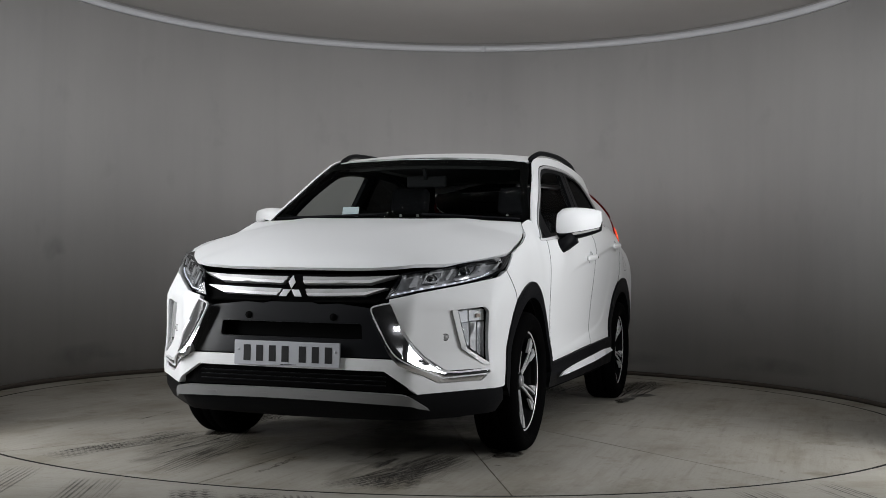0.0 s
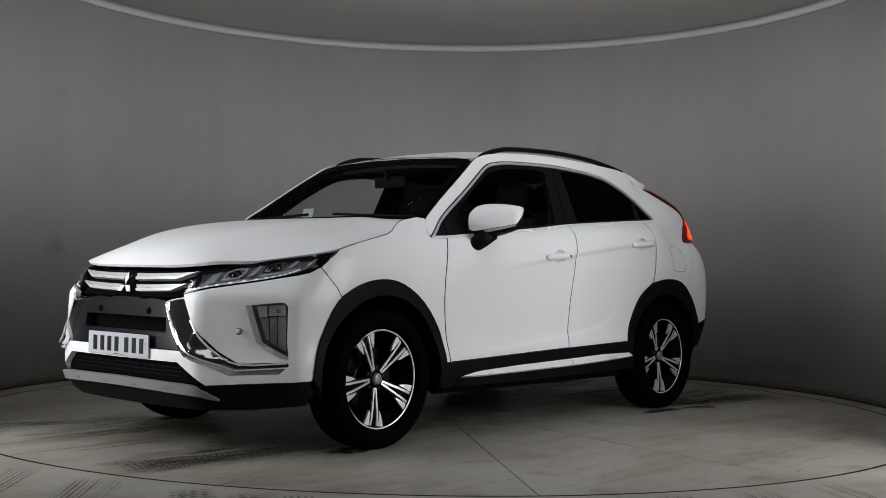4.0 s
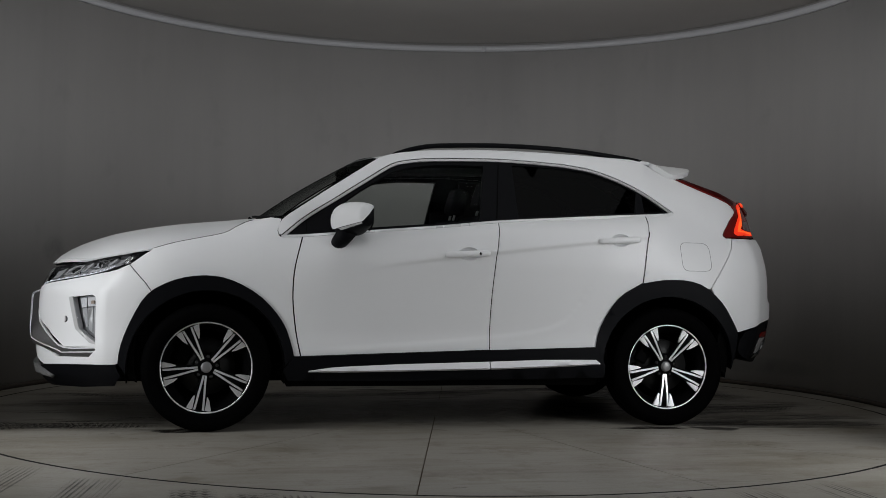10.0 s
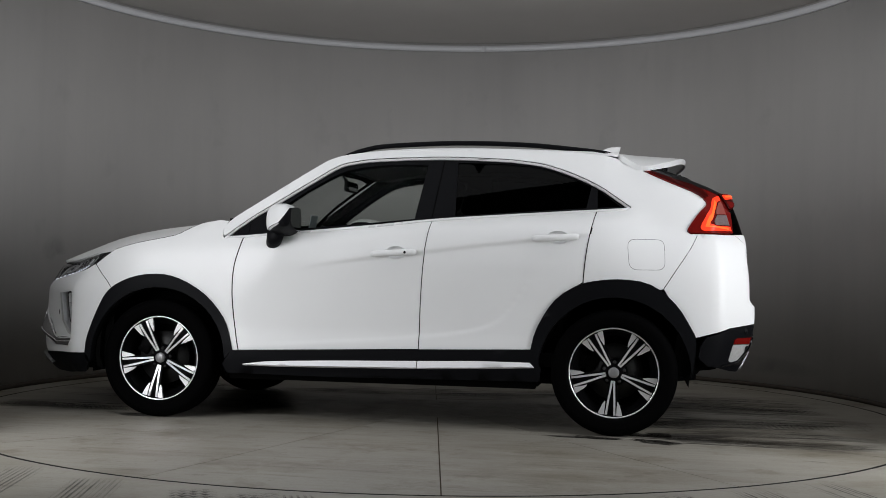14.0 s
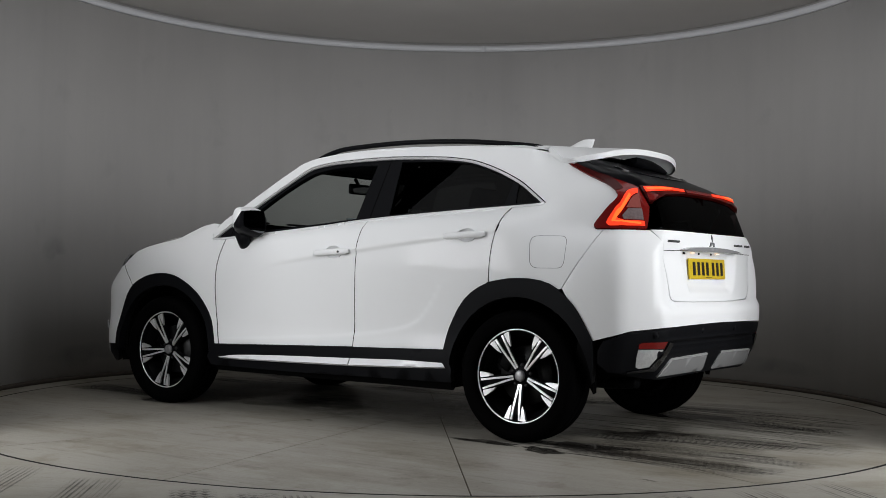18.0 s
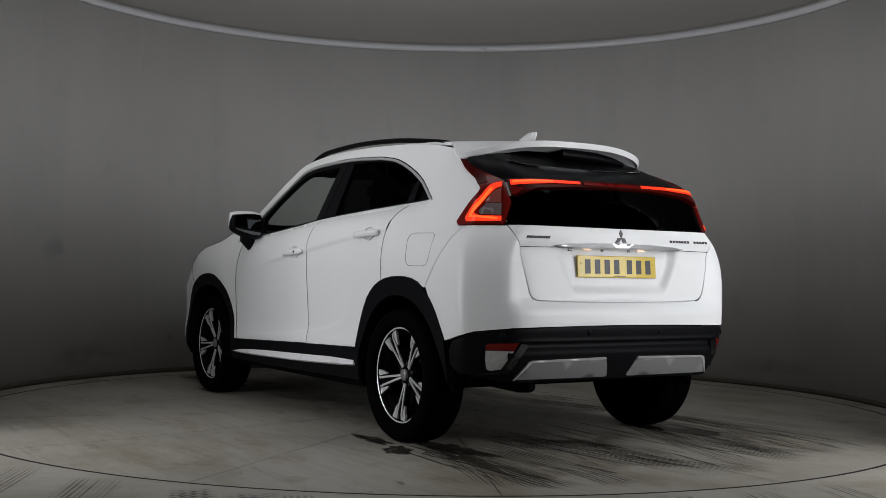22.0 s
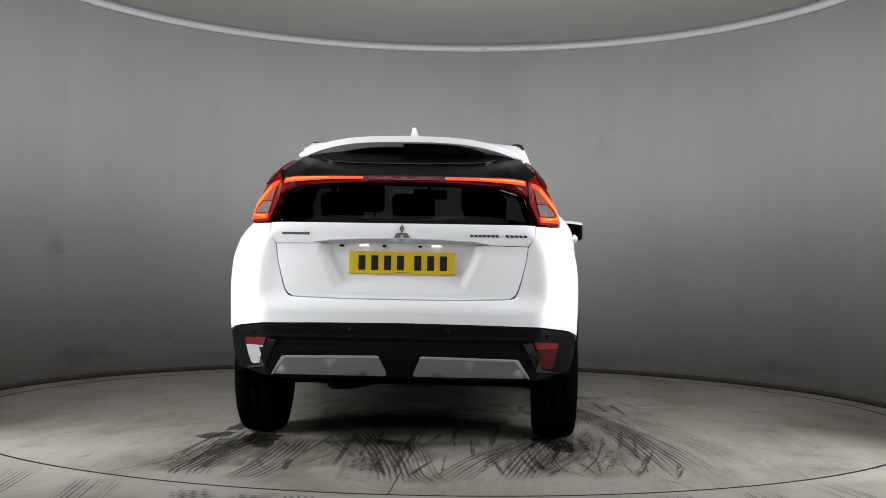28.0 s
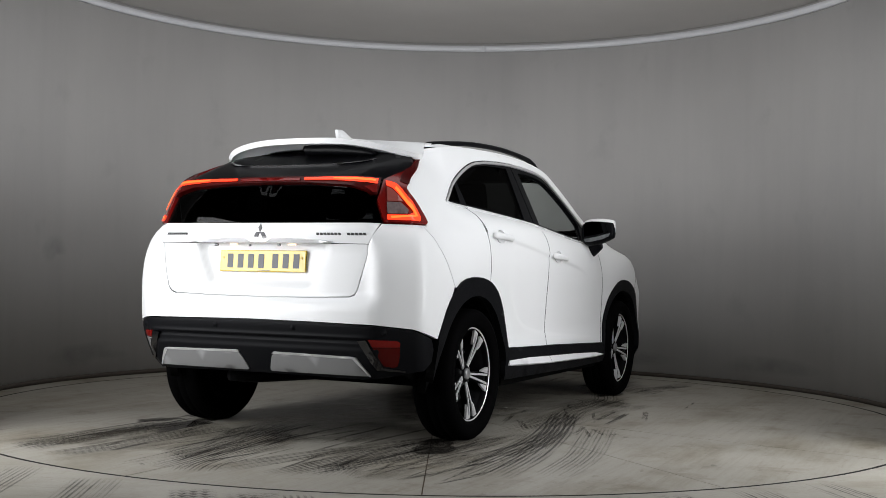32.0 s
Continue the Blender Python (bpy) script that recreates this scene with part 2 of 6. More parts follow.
def corner_table(a, b, n):
    """Plan of a rounded corner by the length along it: (length, share of a, share of b)."""
    rows, last, run = [], None, 0.0
    for i in range(401):
        f = (i / 400) ** 2 if i < 200 else 1 - (1 - i / 400) ** 2
        f = f * math.pi / 2
        p = (math.sin(f) ** (2 / n), math.cos(f) ** (2 / n))
        if last:
            run += math.hypot(a * (p[0] - last[0]), b * (p[1] - last[1]))
        rows.append((run, p[0], p[1]))
        last = p
    return rows


def at_length(rows, s):
    if s <= 0:
        return rows[0][1], rows[0][2]
    if s >= rows[-1][0]:
        return rows[-1][1], rows[-1][2]
    lo, hi = 0, len(rows) - 1
    while hi - lo > 1:
        mid = (lo + hi) // 2
        lo, hi = (mid, hi) if rows[mid][0] <= s else (lo, mid)
    f = (s - rows[lo][0]) / (rows[hi][0] - rows[lo][0] or 1)
    return tuple(rows[lo][k] + f * (rows[hi][k] - rows[lo][k]) for k in (1, 2))


FX, RX = 1.25, -1.25
NOSE, NOSE_UP, TAIL = corner_table(1.03, 0.89, 4.2), corner_table(1.03, 0.89, 3.3), corner_table(0.85, 0.88, 7.6)
NL, TL = NOSE[-1][0], TAIL[-1][0]
tail_y = curve((0.3, 0.84), (0.45, 0.872), (0.56, 0.888), (0.8, 0.894), (0.93, 0.885), (1.0, 0.867), (1.06, 0.842), (1.12, 0.792), (1.2, 0.765), (1.294, 0.737), (1.4, 0.677), (1.476, 0.612), (1.55, 0.557))


def ease(t):
    t = min(1, max(0, t))
    return t * t * (3 - 2 * t)


def skin(s, z):
    """The body's left flank at length s (x along the doors, round the corners to the middle of nose and tail) and height z."""
    if s > FX + NL or s < RX - TL:
        x, y, z = skin(2 * (FX + NL) - s if s > 0 else 2 * (RX - TL) - s, z)
        return x, -y, z
    if s > FX:
        k = (s - FX) / NL
        low, up = at_length(NOSE, k * NL), at_length(NOSE_UP, k * NOSE_UP[-1][0])
        f = ease((z - 0.73) / 0.17)
        c, y = low[0] + f * (up[0] - low[0]), low[1] + f * (up[1] - low[1])
        return FX + (nose_x(z) - FX) * c, half_width(FX + (s - FX) * 0.5, z) * y * (1 + 0.012 * ease(k * 4)), z
    if s < RX:
        c, y = at_length(TAIL, RX - s)
        f = ease((RX - s) / 0.4)
        return RX + (tail_x(z) - RX) * c, (half_width(RX + (s - RX) * 0.5, z) * (1 - f) + 0.99 * tail_y(z) * f) * y, z
    return s, half_width(s, z), z


def nose(a, z):
    """The front, at length a to the left of its middle."""
    return skin(FX + NL - a, z)


def tail(a, z):
    """The rear, at length a to the left of its middle."""
    return skin(RX - TL + a, z)


hood_z = curve((1.0, 1.172), (1.2, 1.167), (1.43, 1.147), (1.79, 1.089), (2.0, 1.028), (2.1, 0.983), (2.16, 0.941), (2.205, 0.897), (2.24, 0.86))


hood_fall = curve((1.06, 0.03), (1.13, 0.047), (1.255, 0.146), (1.4, 0.169), (1.617, 0.20), (1.75, 0.25), (1.88, 0.31), (2.0, 0.35), (2.08, 0.31), (2.155, 0.22), (2.2, 0.20))


def hood_top(x, y):
    return x, y, hood_z(x) - hood_fall(x) * abs(y) ** 2.6


roof_z = curve((-1.75, 1.585), (-1.4, 1.61), (-1.0, 1.632), (-0.5, 1.645), (0, 1.635), (0.25, 1.60), (0.45, 1.56))


def roof_top(x, y):
    f = ease((-1.30 - x) / 0.17)
    return x, y, roof_z(x) - 0.10 * abs(y) ** 2.2 * (1 - f) - 0.43 * abs(y) ** 3 * f


def screen(y, z):
    """The windscreen."""
    f = (z - 1.15) / 0.425
    return 1.10 - 0.67 * f + 0.035 * math.sin(math.pi * min(1, max(0, f))) - 0.28 * y * y, y, z


front_length = curve((0, 0), (0.478, 0.498), (0.63, 0.653), (0.96, 0.982), (1.0, 1.03), (1.07, 1.129), (1.61, 1.669))
rear_length = curve((0, 0), (0.58, 0.59), (0.757, 0.768), (0.80, 0.812), (0.871, 0.884), (0.956, 1.021), (1.05, 1.116), (1.133, 1.199), (1.474, 1.54))


rear_width = curve((0, 0), (0.59, 0.58), (0.768, 0.757), (0.812, 0.80), (0.884, 0.871), (1.021, 0.956), (1.116, 1.05), (1.199, 1.133), (1.54, 1.474))


def front(a, z):
    """The nose by its plain width."""
    return nose(math.copysign(front_length(abs(a)), a), z)


def rear(a, z):
    """The tail by its plain width."""
    return tail(math.copysign(rear_length(abs(a)), a), z)


# ---- panels cut out of the body surfaces ----
import itertools
from mathutils.geometry import delaunay_2d_cdt


def cr(pts, n=5):
    """Points of a smooth line through pts."""
    out = []
    p = [pts[0]] + list(pts) + [pts[-1]]
    for i in range(1, len(p) - 2):
        for k in range(n):
            t = k / n
            out.append(tuple(0.5 * (2 * p[i][j] + (p[i + 1][j] - p[i - 1][j]) * t + (2 * p[i - 1][j] - 5 * p[i][j] + 4 * p[i + 1][j] - p[i + 2][j]) * t * t
                                    + (3 * p[i][j] - p[i - 1][j] - 3 * p[i + 1][j] + p[i + 2][j]) * t ** 3) for j in range(2)))
    return out + [tuple(pts[-1])]


def cr2(pts, n=4):
    """Points of a smooth line through points in space."""
    u = cr([(p[0], p[1]) for p in pts], n)
    w = cr([(p[0], p[2]) for p in pts], n)
    return [(a[0], a[1], b[1]) for a, b in zip(u, w)]


def sym(half):
    """Closes a left half-outline, from the middle round to the middle, with its mirror image."""
    return list(half) + [(-a, b) for a, b in reversed(half) if abs(a) > 1e-6]


def ring(outer, inner):
    """An outline with a hole, as a tuple of loops."""
    return (outer if isinstance(outer, tuple) else (outer,)) + (inner,)


def rounded(pts, r=0.02, n=4):
    """An outline with its corners rounded."""
    out = []
    for i, p in enumerate(pts):
        a, b = Vector(pts[i - 1]), Vector(pts[(i + 1) % len(pts)])
        p = Vector(p)
        u, w = a - p, b - p
        k = min(r, 0.45 * u.length, 0.45 * w.length)
        u, w = p + u.normalized() * k, p + w.normalized() * k
        for j in range(n + 1):
            t = j / n
            q = u * (1 - t) ** 2 + p * 2 * t * (1 - t) + w * t * t
            out.append((q.x, q.y))
    return out


def inside(loops, pts):
    """Which of the points lie inside the loops, by the even-odd rule."""
    p = np.array(pts, float).reshape(-1, 2)
    hit = np.zeros(len(p), bool)
    for loop in loops:
        q = np.array(loop, float)
        for (x0, y0), (x1, y1) in zip(q, np.roll(q, -1, 0)):
            if y0 == y1:
                continue
            hit ^= ((y0 > p[:, 1]) != (y1 > p[:, 1])) & (p[:, 0] < (x1 - x0) * (p[:, 1] - y0) / (y1 - y0) + x0)
    return hit


def cut_cells(outline, du, dv):
    """The outline filled with triangles of about one cell: points and faces."""
    loops = outline if isinstance(outline, tuple) else (outline,)
    pts, edges, dense = [], [], []
    for loop in loops:
        d = []
        for i, p in enumerate(loop):
            q = loop[(i + 1) % len(loop)]
            n = max(1, math.ceil(math.hypot((q[0] - p[0]) / du, (q[1] - p[1]) / dv) * 0.9))
            d += [(p[0] + (q[0] - p[0]) * k / n, p[1] + (q[1] - p[1]) * k / n) for k in range(n)]
        d = [p for i, p in enumerate(d) if math.hypot(p[0] - d[i - 1][0], p[1] - d[i - 1][1]) > 1e-5]
        edges += [(len(pts) + i, len(pts) + (i + 1) % len(d)) for i in range(len(d))]
        pts += d
        dense.append(d)
    rim = np.array(pts)
    u = np.arange(math.floor(rim[:, 0].min() / du), math.ceil(rim[:, 0].max() / du) + 1) * du
    w = np.arange(math.floor(rim[:, 1].min() / dv), math.ceil(rim[:, 1].max() / dv) + 1) * dv
    grid = np.array([(a, b) for a in u for b in w])
    grid = grid[inside(dense, grid)]
    if len(grid):
        far = np.min(((grid[:, None, 0] - rim[None, :, 0]) / du) ** 2 + ((grid[:, None, 1] - rim[None, :, 1]) / dv) ** 2, axis=1) > 0.2
        grid = grid[far]
    v, _, tris, *_ = delaunay_2d_cdt([Vector(p) for p in pts] + [Vector(p) for p in grid], edges, [], 0, 1e-6)
    v = [(p.x, p.y) for p in v]
    keep = inside(dense, [(sum(v[i][0] for i in t) / 3, sum(v[i][1] for i in t) / 3) for t in tris])
    faces = []
    for t, k in zip(tris, keep):
        area2 = (v[t[1]][0] - v[t[0]][0]) * (v[t[2]][1] - v[t[0]][1]) - (v[t[2]][0] - v[t[0]][0]) * (v[t[1]][1] - v[t[0]][1])
        if k and abs(area2) > 1e-9:
            faces.append(list(t) if area2 > 0 else list(t)[::-1])
    return v, faces


def normal_at(surf, a, b):
    e = 0.004
    p, q, r, s = (Vector(surf(*k)) for k in ((a + e, b), (a - e, b), (a, b + e), (a, b - e)))
    return (p - q).cross(r - s).normalized()


def panel(name, outline, surf, material, parent, label="", off=0.0, thick=0.012, cell=0.05, out=(0, 1, 0), mirror=False, dome=0.0, dv=None):
    """A part cut along outline out of surf, lifted by off, with turned-in edges of the given depth. mirror: on the other flank."""
    pts, faces = cut_cells(outline, cell, dv or cell)
    norms = [normal_at(surf, *p) for p in pts]
    if norms:
        mean = sum(norms, Vector())
        if mean.dot(Vector(out)) < 0:
            norms = [-q for q in norms]
    v = [Vector(surf(*p)) + q * off for p, q in zip(pts, norms)]
    count = {}
    for f in faces:
        for i in range(len(f)):
            k = (min(f[i - 1], f[i]), max(f[i - 1], f[i]))
            count[k] = count.get(k, 0) + 1
    # face direction against the outward normal
    flip = 0
    for f in faces[:40]:
        g = (v[f[1]] - v[f[0]]).cross(v[f[2]] - v[f[0]])
        flip += 1 if g.dot(norms[f[0]]) < 0 else -1
    if flip > 0:
        faces = [f[::-1] for f in faces]
    allf, n0 = list(faces), len(v)
    if thick:
        extra, dup = [], {}
        for f in faces:
            for i in range(len(f)):
                a, b = f[i - 1], f[i]
                if count[(min(a, b), max(a, b))] == 1:
                    for k in (a, b):
                        if k not in dup:
                            dup[k] = n0 + len(extra)
                            extra += [v[k].copy(), v[k] - norms[k] * thick]
                    allf.append([dup[a], dup[a] + 1, dup[b] + 1, dup[b]])
        # soft edge: the rim of the face sinks a little
        for k in dup:
            v[k] = v[k] - norms[k] * min(0.0012, thick * 0.2)
            extra[dup[k] - n0] = v[k].copy()
        v += extra
    if mirror:
        v = [Vector((p.x, -p.y, p.z)) for p in v]
        allf = [f[::-1] for f in allf]
    return mesh_part(name, [tuple(p) for p in v], allf, material, parent, label)


def both(name, outline, surf, material, parent, label="", **kw):
    """The same part on both flanks."""
    return [panel(name, outline, surf, material, parent, label, mirror=k, **kw) for k in (False, True)]


def xs(x, z):
    """The length along the skin at which it reaches x at height z."""
    if RX <= x <= FX:
        return x
    lo, hi = (FX, FX + NL) if x > 0 else (RX - TL, RX)
    for _ in range(40):
        mid = (lo + hi) / 2
        lo, hi = (mid, hi) if skin(mid, z)[0] < x else (lo, mid)
    return (lo + hi) / 2


def side(pts):
    """Outline points given as (x, z), as (length, z)."""
    return [(xs(x, z), z) for x, z in pts]


def tube(name, path, radius, material, parent, label="", n=10, squash=1.0, closed=False):
    """A round bar along a path."""
    v, f = [], []
    m = len(path)
    for i in range(m):
        p = Vector(path[i])
        d = (Vector(path[(i + 1) % m] if closed or i < m - 1 else path[i]) - Vector(path[i - 1] if closed or i > 0 else path[i])).normalized()
        a = d.cross(Vector((0, 0, 1)))
        a = a.normalized() if a.length > 1e-4 else Vector((1, 0, 0))
        b = a.cross(d).normalized()
        r = radius(i / (m - 1)) if callable(radius) else radius
        for k in range(n):
            t = 2 * math.pi * k / n
            v.append(tuple(p + a * (r * math.cos(t)) + b * (r * squash * math.sin(t))))
    f = ring_faces(n, m)
    if closed:
        f += [((m - 1) * n + k, (m - 1) * n + (k + 1) % n, (k + 1) % n, k) for k in range(n)]
    else:
        f += [tuple(range(n))[::-1], tuple(range((m - 1) * n, m * n))]
    return mesh_part(name, v, f, material, parent, label)


def lathe(name, profile, material, parent, label="", n=48, axis="y"):
    """A profile of (radius, along) pairs turned about the y axis."""
    v = []
    for r, h in profile:
        for k in range(n):
            t = 2 * math.pi * k / n
            v.append((r * math.cos(t), h, r * math.sin(t)) if axis == "y" else (r * math.cos(t), r * math.sin(t), h))
    return mesh_part(name, v, ring_faces(n, len(profile)), material, parent, label)


def loft(name, rows, material, parent, label="", closed=False, caps=False):
    """A skin over rows of equally many points."""
    n = len(rows[0])
    f = ring_faces(n, len(rows), closed)
    if caps:
        f += [tuple(range(n))[::-1], tuple(range((len(rows) - 1) * n, len(rows) * n))]
    return mesh_part(name, [tuple(p) for r in rows for p in r], f, material, parent, label)


def block(name, b, material, parent, label="", bevel=0.01, turn=None, seg=2):
    """A box with rounded edges."""
    bm = bmesh.new()
    bmesh.ops.create_cube(bm, size=1)
    x0, x1, y0, y1, z0, z1 = b
    for q in bm.verts:
        q.co = Vector(((x0 + x1) / 2 + q.co.x * (x1 - x0), (y0 + y1) / 2 + q.co.y * (y1 - y0), (z0 + z1) / 2 + q.co.z * (z1 - z0)))
    if bevel:
        bmesh.ops.bevel(bm, geom=bm.edges[:], offset=bevel, segments=seg, affect="EDGES", profile=0.6)
    if turn:
        bmesh.ops.transform(bm, matrix=turn, verts=bm.verts)
    return part(name, bm, material, parent, label, smooth=bevel > 0.004)


# ---- car materials ----
PAINT = node_mat("white_car_paint", (0.78, 0.785, 0.79), 0.45, coat=0.24, grain=0.012, scale=500, blotch=0.02, blotch_scale=3, coat_rough=0.08, spec=0.3)
CLAD = node_mat("black_grained_plastic", (0.0048, 0.005, 0.006), 0.48, grain=0.15, scale=600, bump=0.1, blotch=0.1, spec=0.06)
GLOSS = node_mat("gloss_black", (0.004, 0.004, 0.005), 0.12, coat=0.5, grain=0.1, scale=200)
CHROME = node_mat("chrome", (0.80, 0.80, 0.81), 0.30, 0.6, grain=0.03, scale=80)
BRIGHT = node_mat("bright_chrome", (0.80, 0.805, 0.82), 0.28, 0.25, grain=0.03, scale=80)
SATIN = node_mat("satin_silver", (0.50, 0.50, 0.50), 0.40, 0.45, grain=0.05, scale=300, blotch=0.05)
SILVER = node_mat("pale_satin_silver", (0.80, 0.80, 0.82), 0.42, 0.2, grain=0.05, scale=300)
POLISHED = node_mat("polished_chrome", (0.72, 0.72, 0.74), 0.08, 0.97, grain=0.02, scale=80)
SHELL = node_mat("dark_seal", (0.002, 0.002, 0.002), 0.8, grain=0.2, scale=100, spec=0.04)
TYRE = node_mat("tyre_rubber", (0.0014, 0.0014, 0.0015), 0.75, grain=0.2, scale=200, bump=0.2, blotch=0.15, spec=0.015)
MACHINED = node_mat("machined_alloy", (0.88, 0.88, 0.89), 0.33, 0.65, grain=0.05, scale=200)
DARK_ALLOY = node_mat("black_alloy", (0.003, 0.003, 0.0033), 0.4, 0.0, grain=0.1, scale=200, spec=0.03)
DISC = node_mat("brake_steel", (0.012, 0.012, 0.012), 0.5, 0.3, grain=0.2, scale=90)
CLEAR = glass_mat("clear_glass", (0.84, 0.87, 0.855), gloss=0.06)
DARK_GLASS = node_mat("black_ceramic_glass", (0.003, 0.003, 0.0038), 0.3, spec=0.05, grain=0.1, scale=60)
TINT = glass_mat("privacy_glass", (0.020, 0.021, 0.021), gloss=0.08)
REAR_GLASS = glass_mat("rear_glass", (0.05, 0.052, 0.056), gloss=0.14)
LENS = glass_mat("lamp_lens", (0.92, 0.93, 0.94), gloss=0.5)
CABIN = node_mat("black_cabin_trim", (0.012, 0.012, 0.013), 0.8, grain=0.2, scale=300, blotch=0.1, spec=0.15)
CLOTH = node_mat("black_seat_cloth", (0.014, 0.014, 0.016), 0.85, grain=0.3, scale=400, bump=0.2, spec=0.1)
GREY_TRIM = node_mat("dark_headlining", (0.045, 0.045, 0.044), 0.85, grain=0.1, scale=300)

# ---- turntable ----
turntable = tagged(new("turntable"), "round concrete turntable of wedge plates, stained with tyre marks", "turntable")
SPOKE = 360 / 14


def wedge(name, r0, r1, a0, a1, gap, parent, material, n=10):
    top = []
    for r in (r0, r1):
        g = math.degrees(gap / r)
        top.append([(r * math.cos(radians(a0 + g + (a1 - a0 - 2 * g) * i / n)), r * math.sin(radians(a0 + g + (a1 - a0 - 2 * g) * i / n))) for i in range(n + 1)])
    loop = top[0] + top[1][::-1]
    c = Vector((sum(p[0] for p in loop) / len(loop), sum(p[1] for p in loop) / len(loop)))
    m = len(loop)
    v = [(*(Vector(p) + (c - Vector(p)).normalized() * 0.002), 0.0) for p in loop] + [(*p, -0.002) for p in loop] + [(*p, -0.05) for p in loop]
    return mesh_part(name, v, [tuple(range(m))[::-1]] + [(j * m + i, j * m + (i + 1) % m, (j + 1) * m + (i + 1) % m, (j + 1) * m + i) for j in range(2) for i in range(m)], material, parent, smooth=False)


for k in range(14):
    wedge("deck_plate", 0.45, 2.915, 24.5 + k * SPOKE, 24.5 + (k + 1) * SPOKE, 0.0028, turntable, DECK)
n = 48
v = [(r * math.cos(2 * math.pi * i / n), r * math.sin(2 * math.pi * i / n), z) for r, z in ((0.446, -0.05), (0.446, 0.0)) for i in range(n)]
mesh_part("hub_plate", v, ring_faces(n, 2) + [tuple(range(n, 2 * n))], DECK, turntable, smooth=False)

mesh_part("joint_filler", [(2.918 * math.cos(2 * math.pi * i / 96), 2.918 * math.sin(2 * math.pi * i / 96), -0.005) for i in range(96)], [tuple(range(96))],
          node_mat("joint_grout", (0.070, 0.044, 0.022), 0.8, grain=0.3, scale=30, blotch=0.5, blotch_scale=3), turntable, "brown dirty filler in the joints", smooth=False)

# flat dark ring that paints the shade of the gap round the deck
v = [(r * math.cos(2 * math.pi * i / 128), r * math.sin(2 * math.pi * i / 128), -0.0006) for r in (2.908, 2.9345) for i in range(128)]
mesh_part("rim_gap_shade", v, ring_faces(128, 2), node_mat("rim_gap_dark", (0.008, 0.008, 0.008), 0.8, grain=0.3, scale=60, spec=0.1), turntable, "black ring drawn for the shaded gap round the turntable rim", smooth=False)

# ---- car ----
car = tagged(new("car"), "white crossover car with black cladding, roof rails, lit tail lamps", "car")


# ---- wheels ----
WR, RIM = 0.347, 0.246


CAP_SILVER = node_mat("dull_cap_silver", (0.26, 0.26, 0.265), 0.35, 0.5, grain=0.05, scale=200)


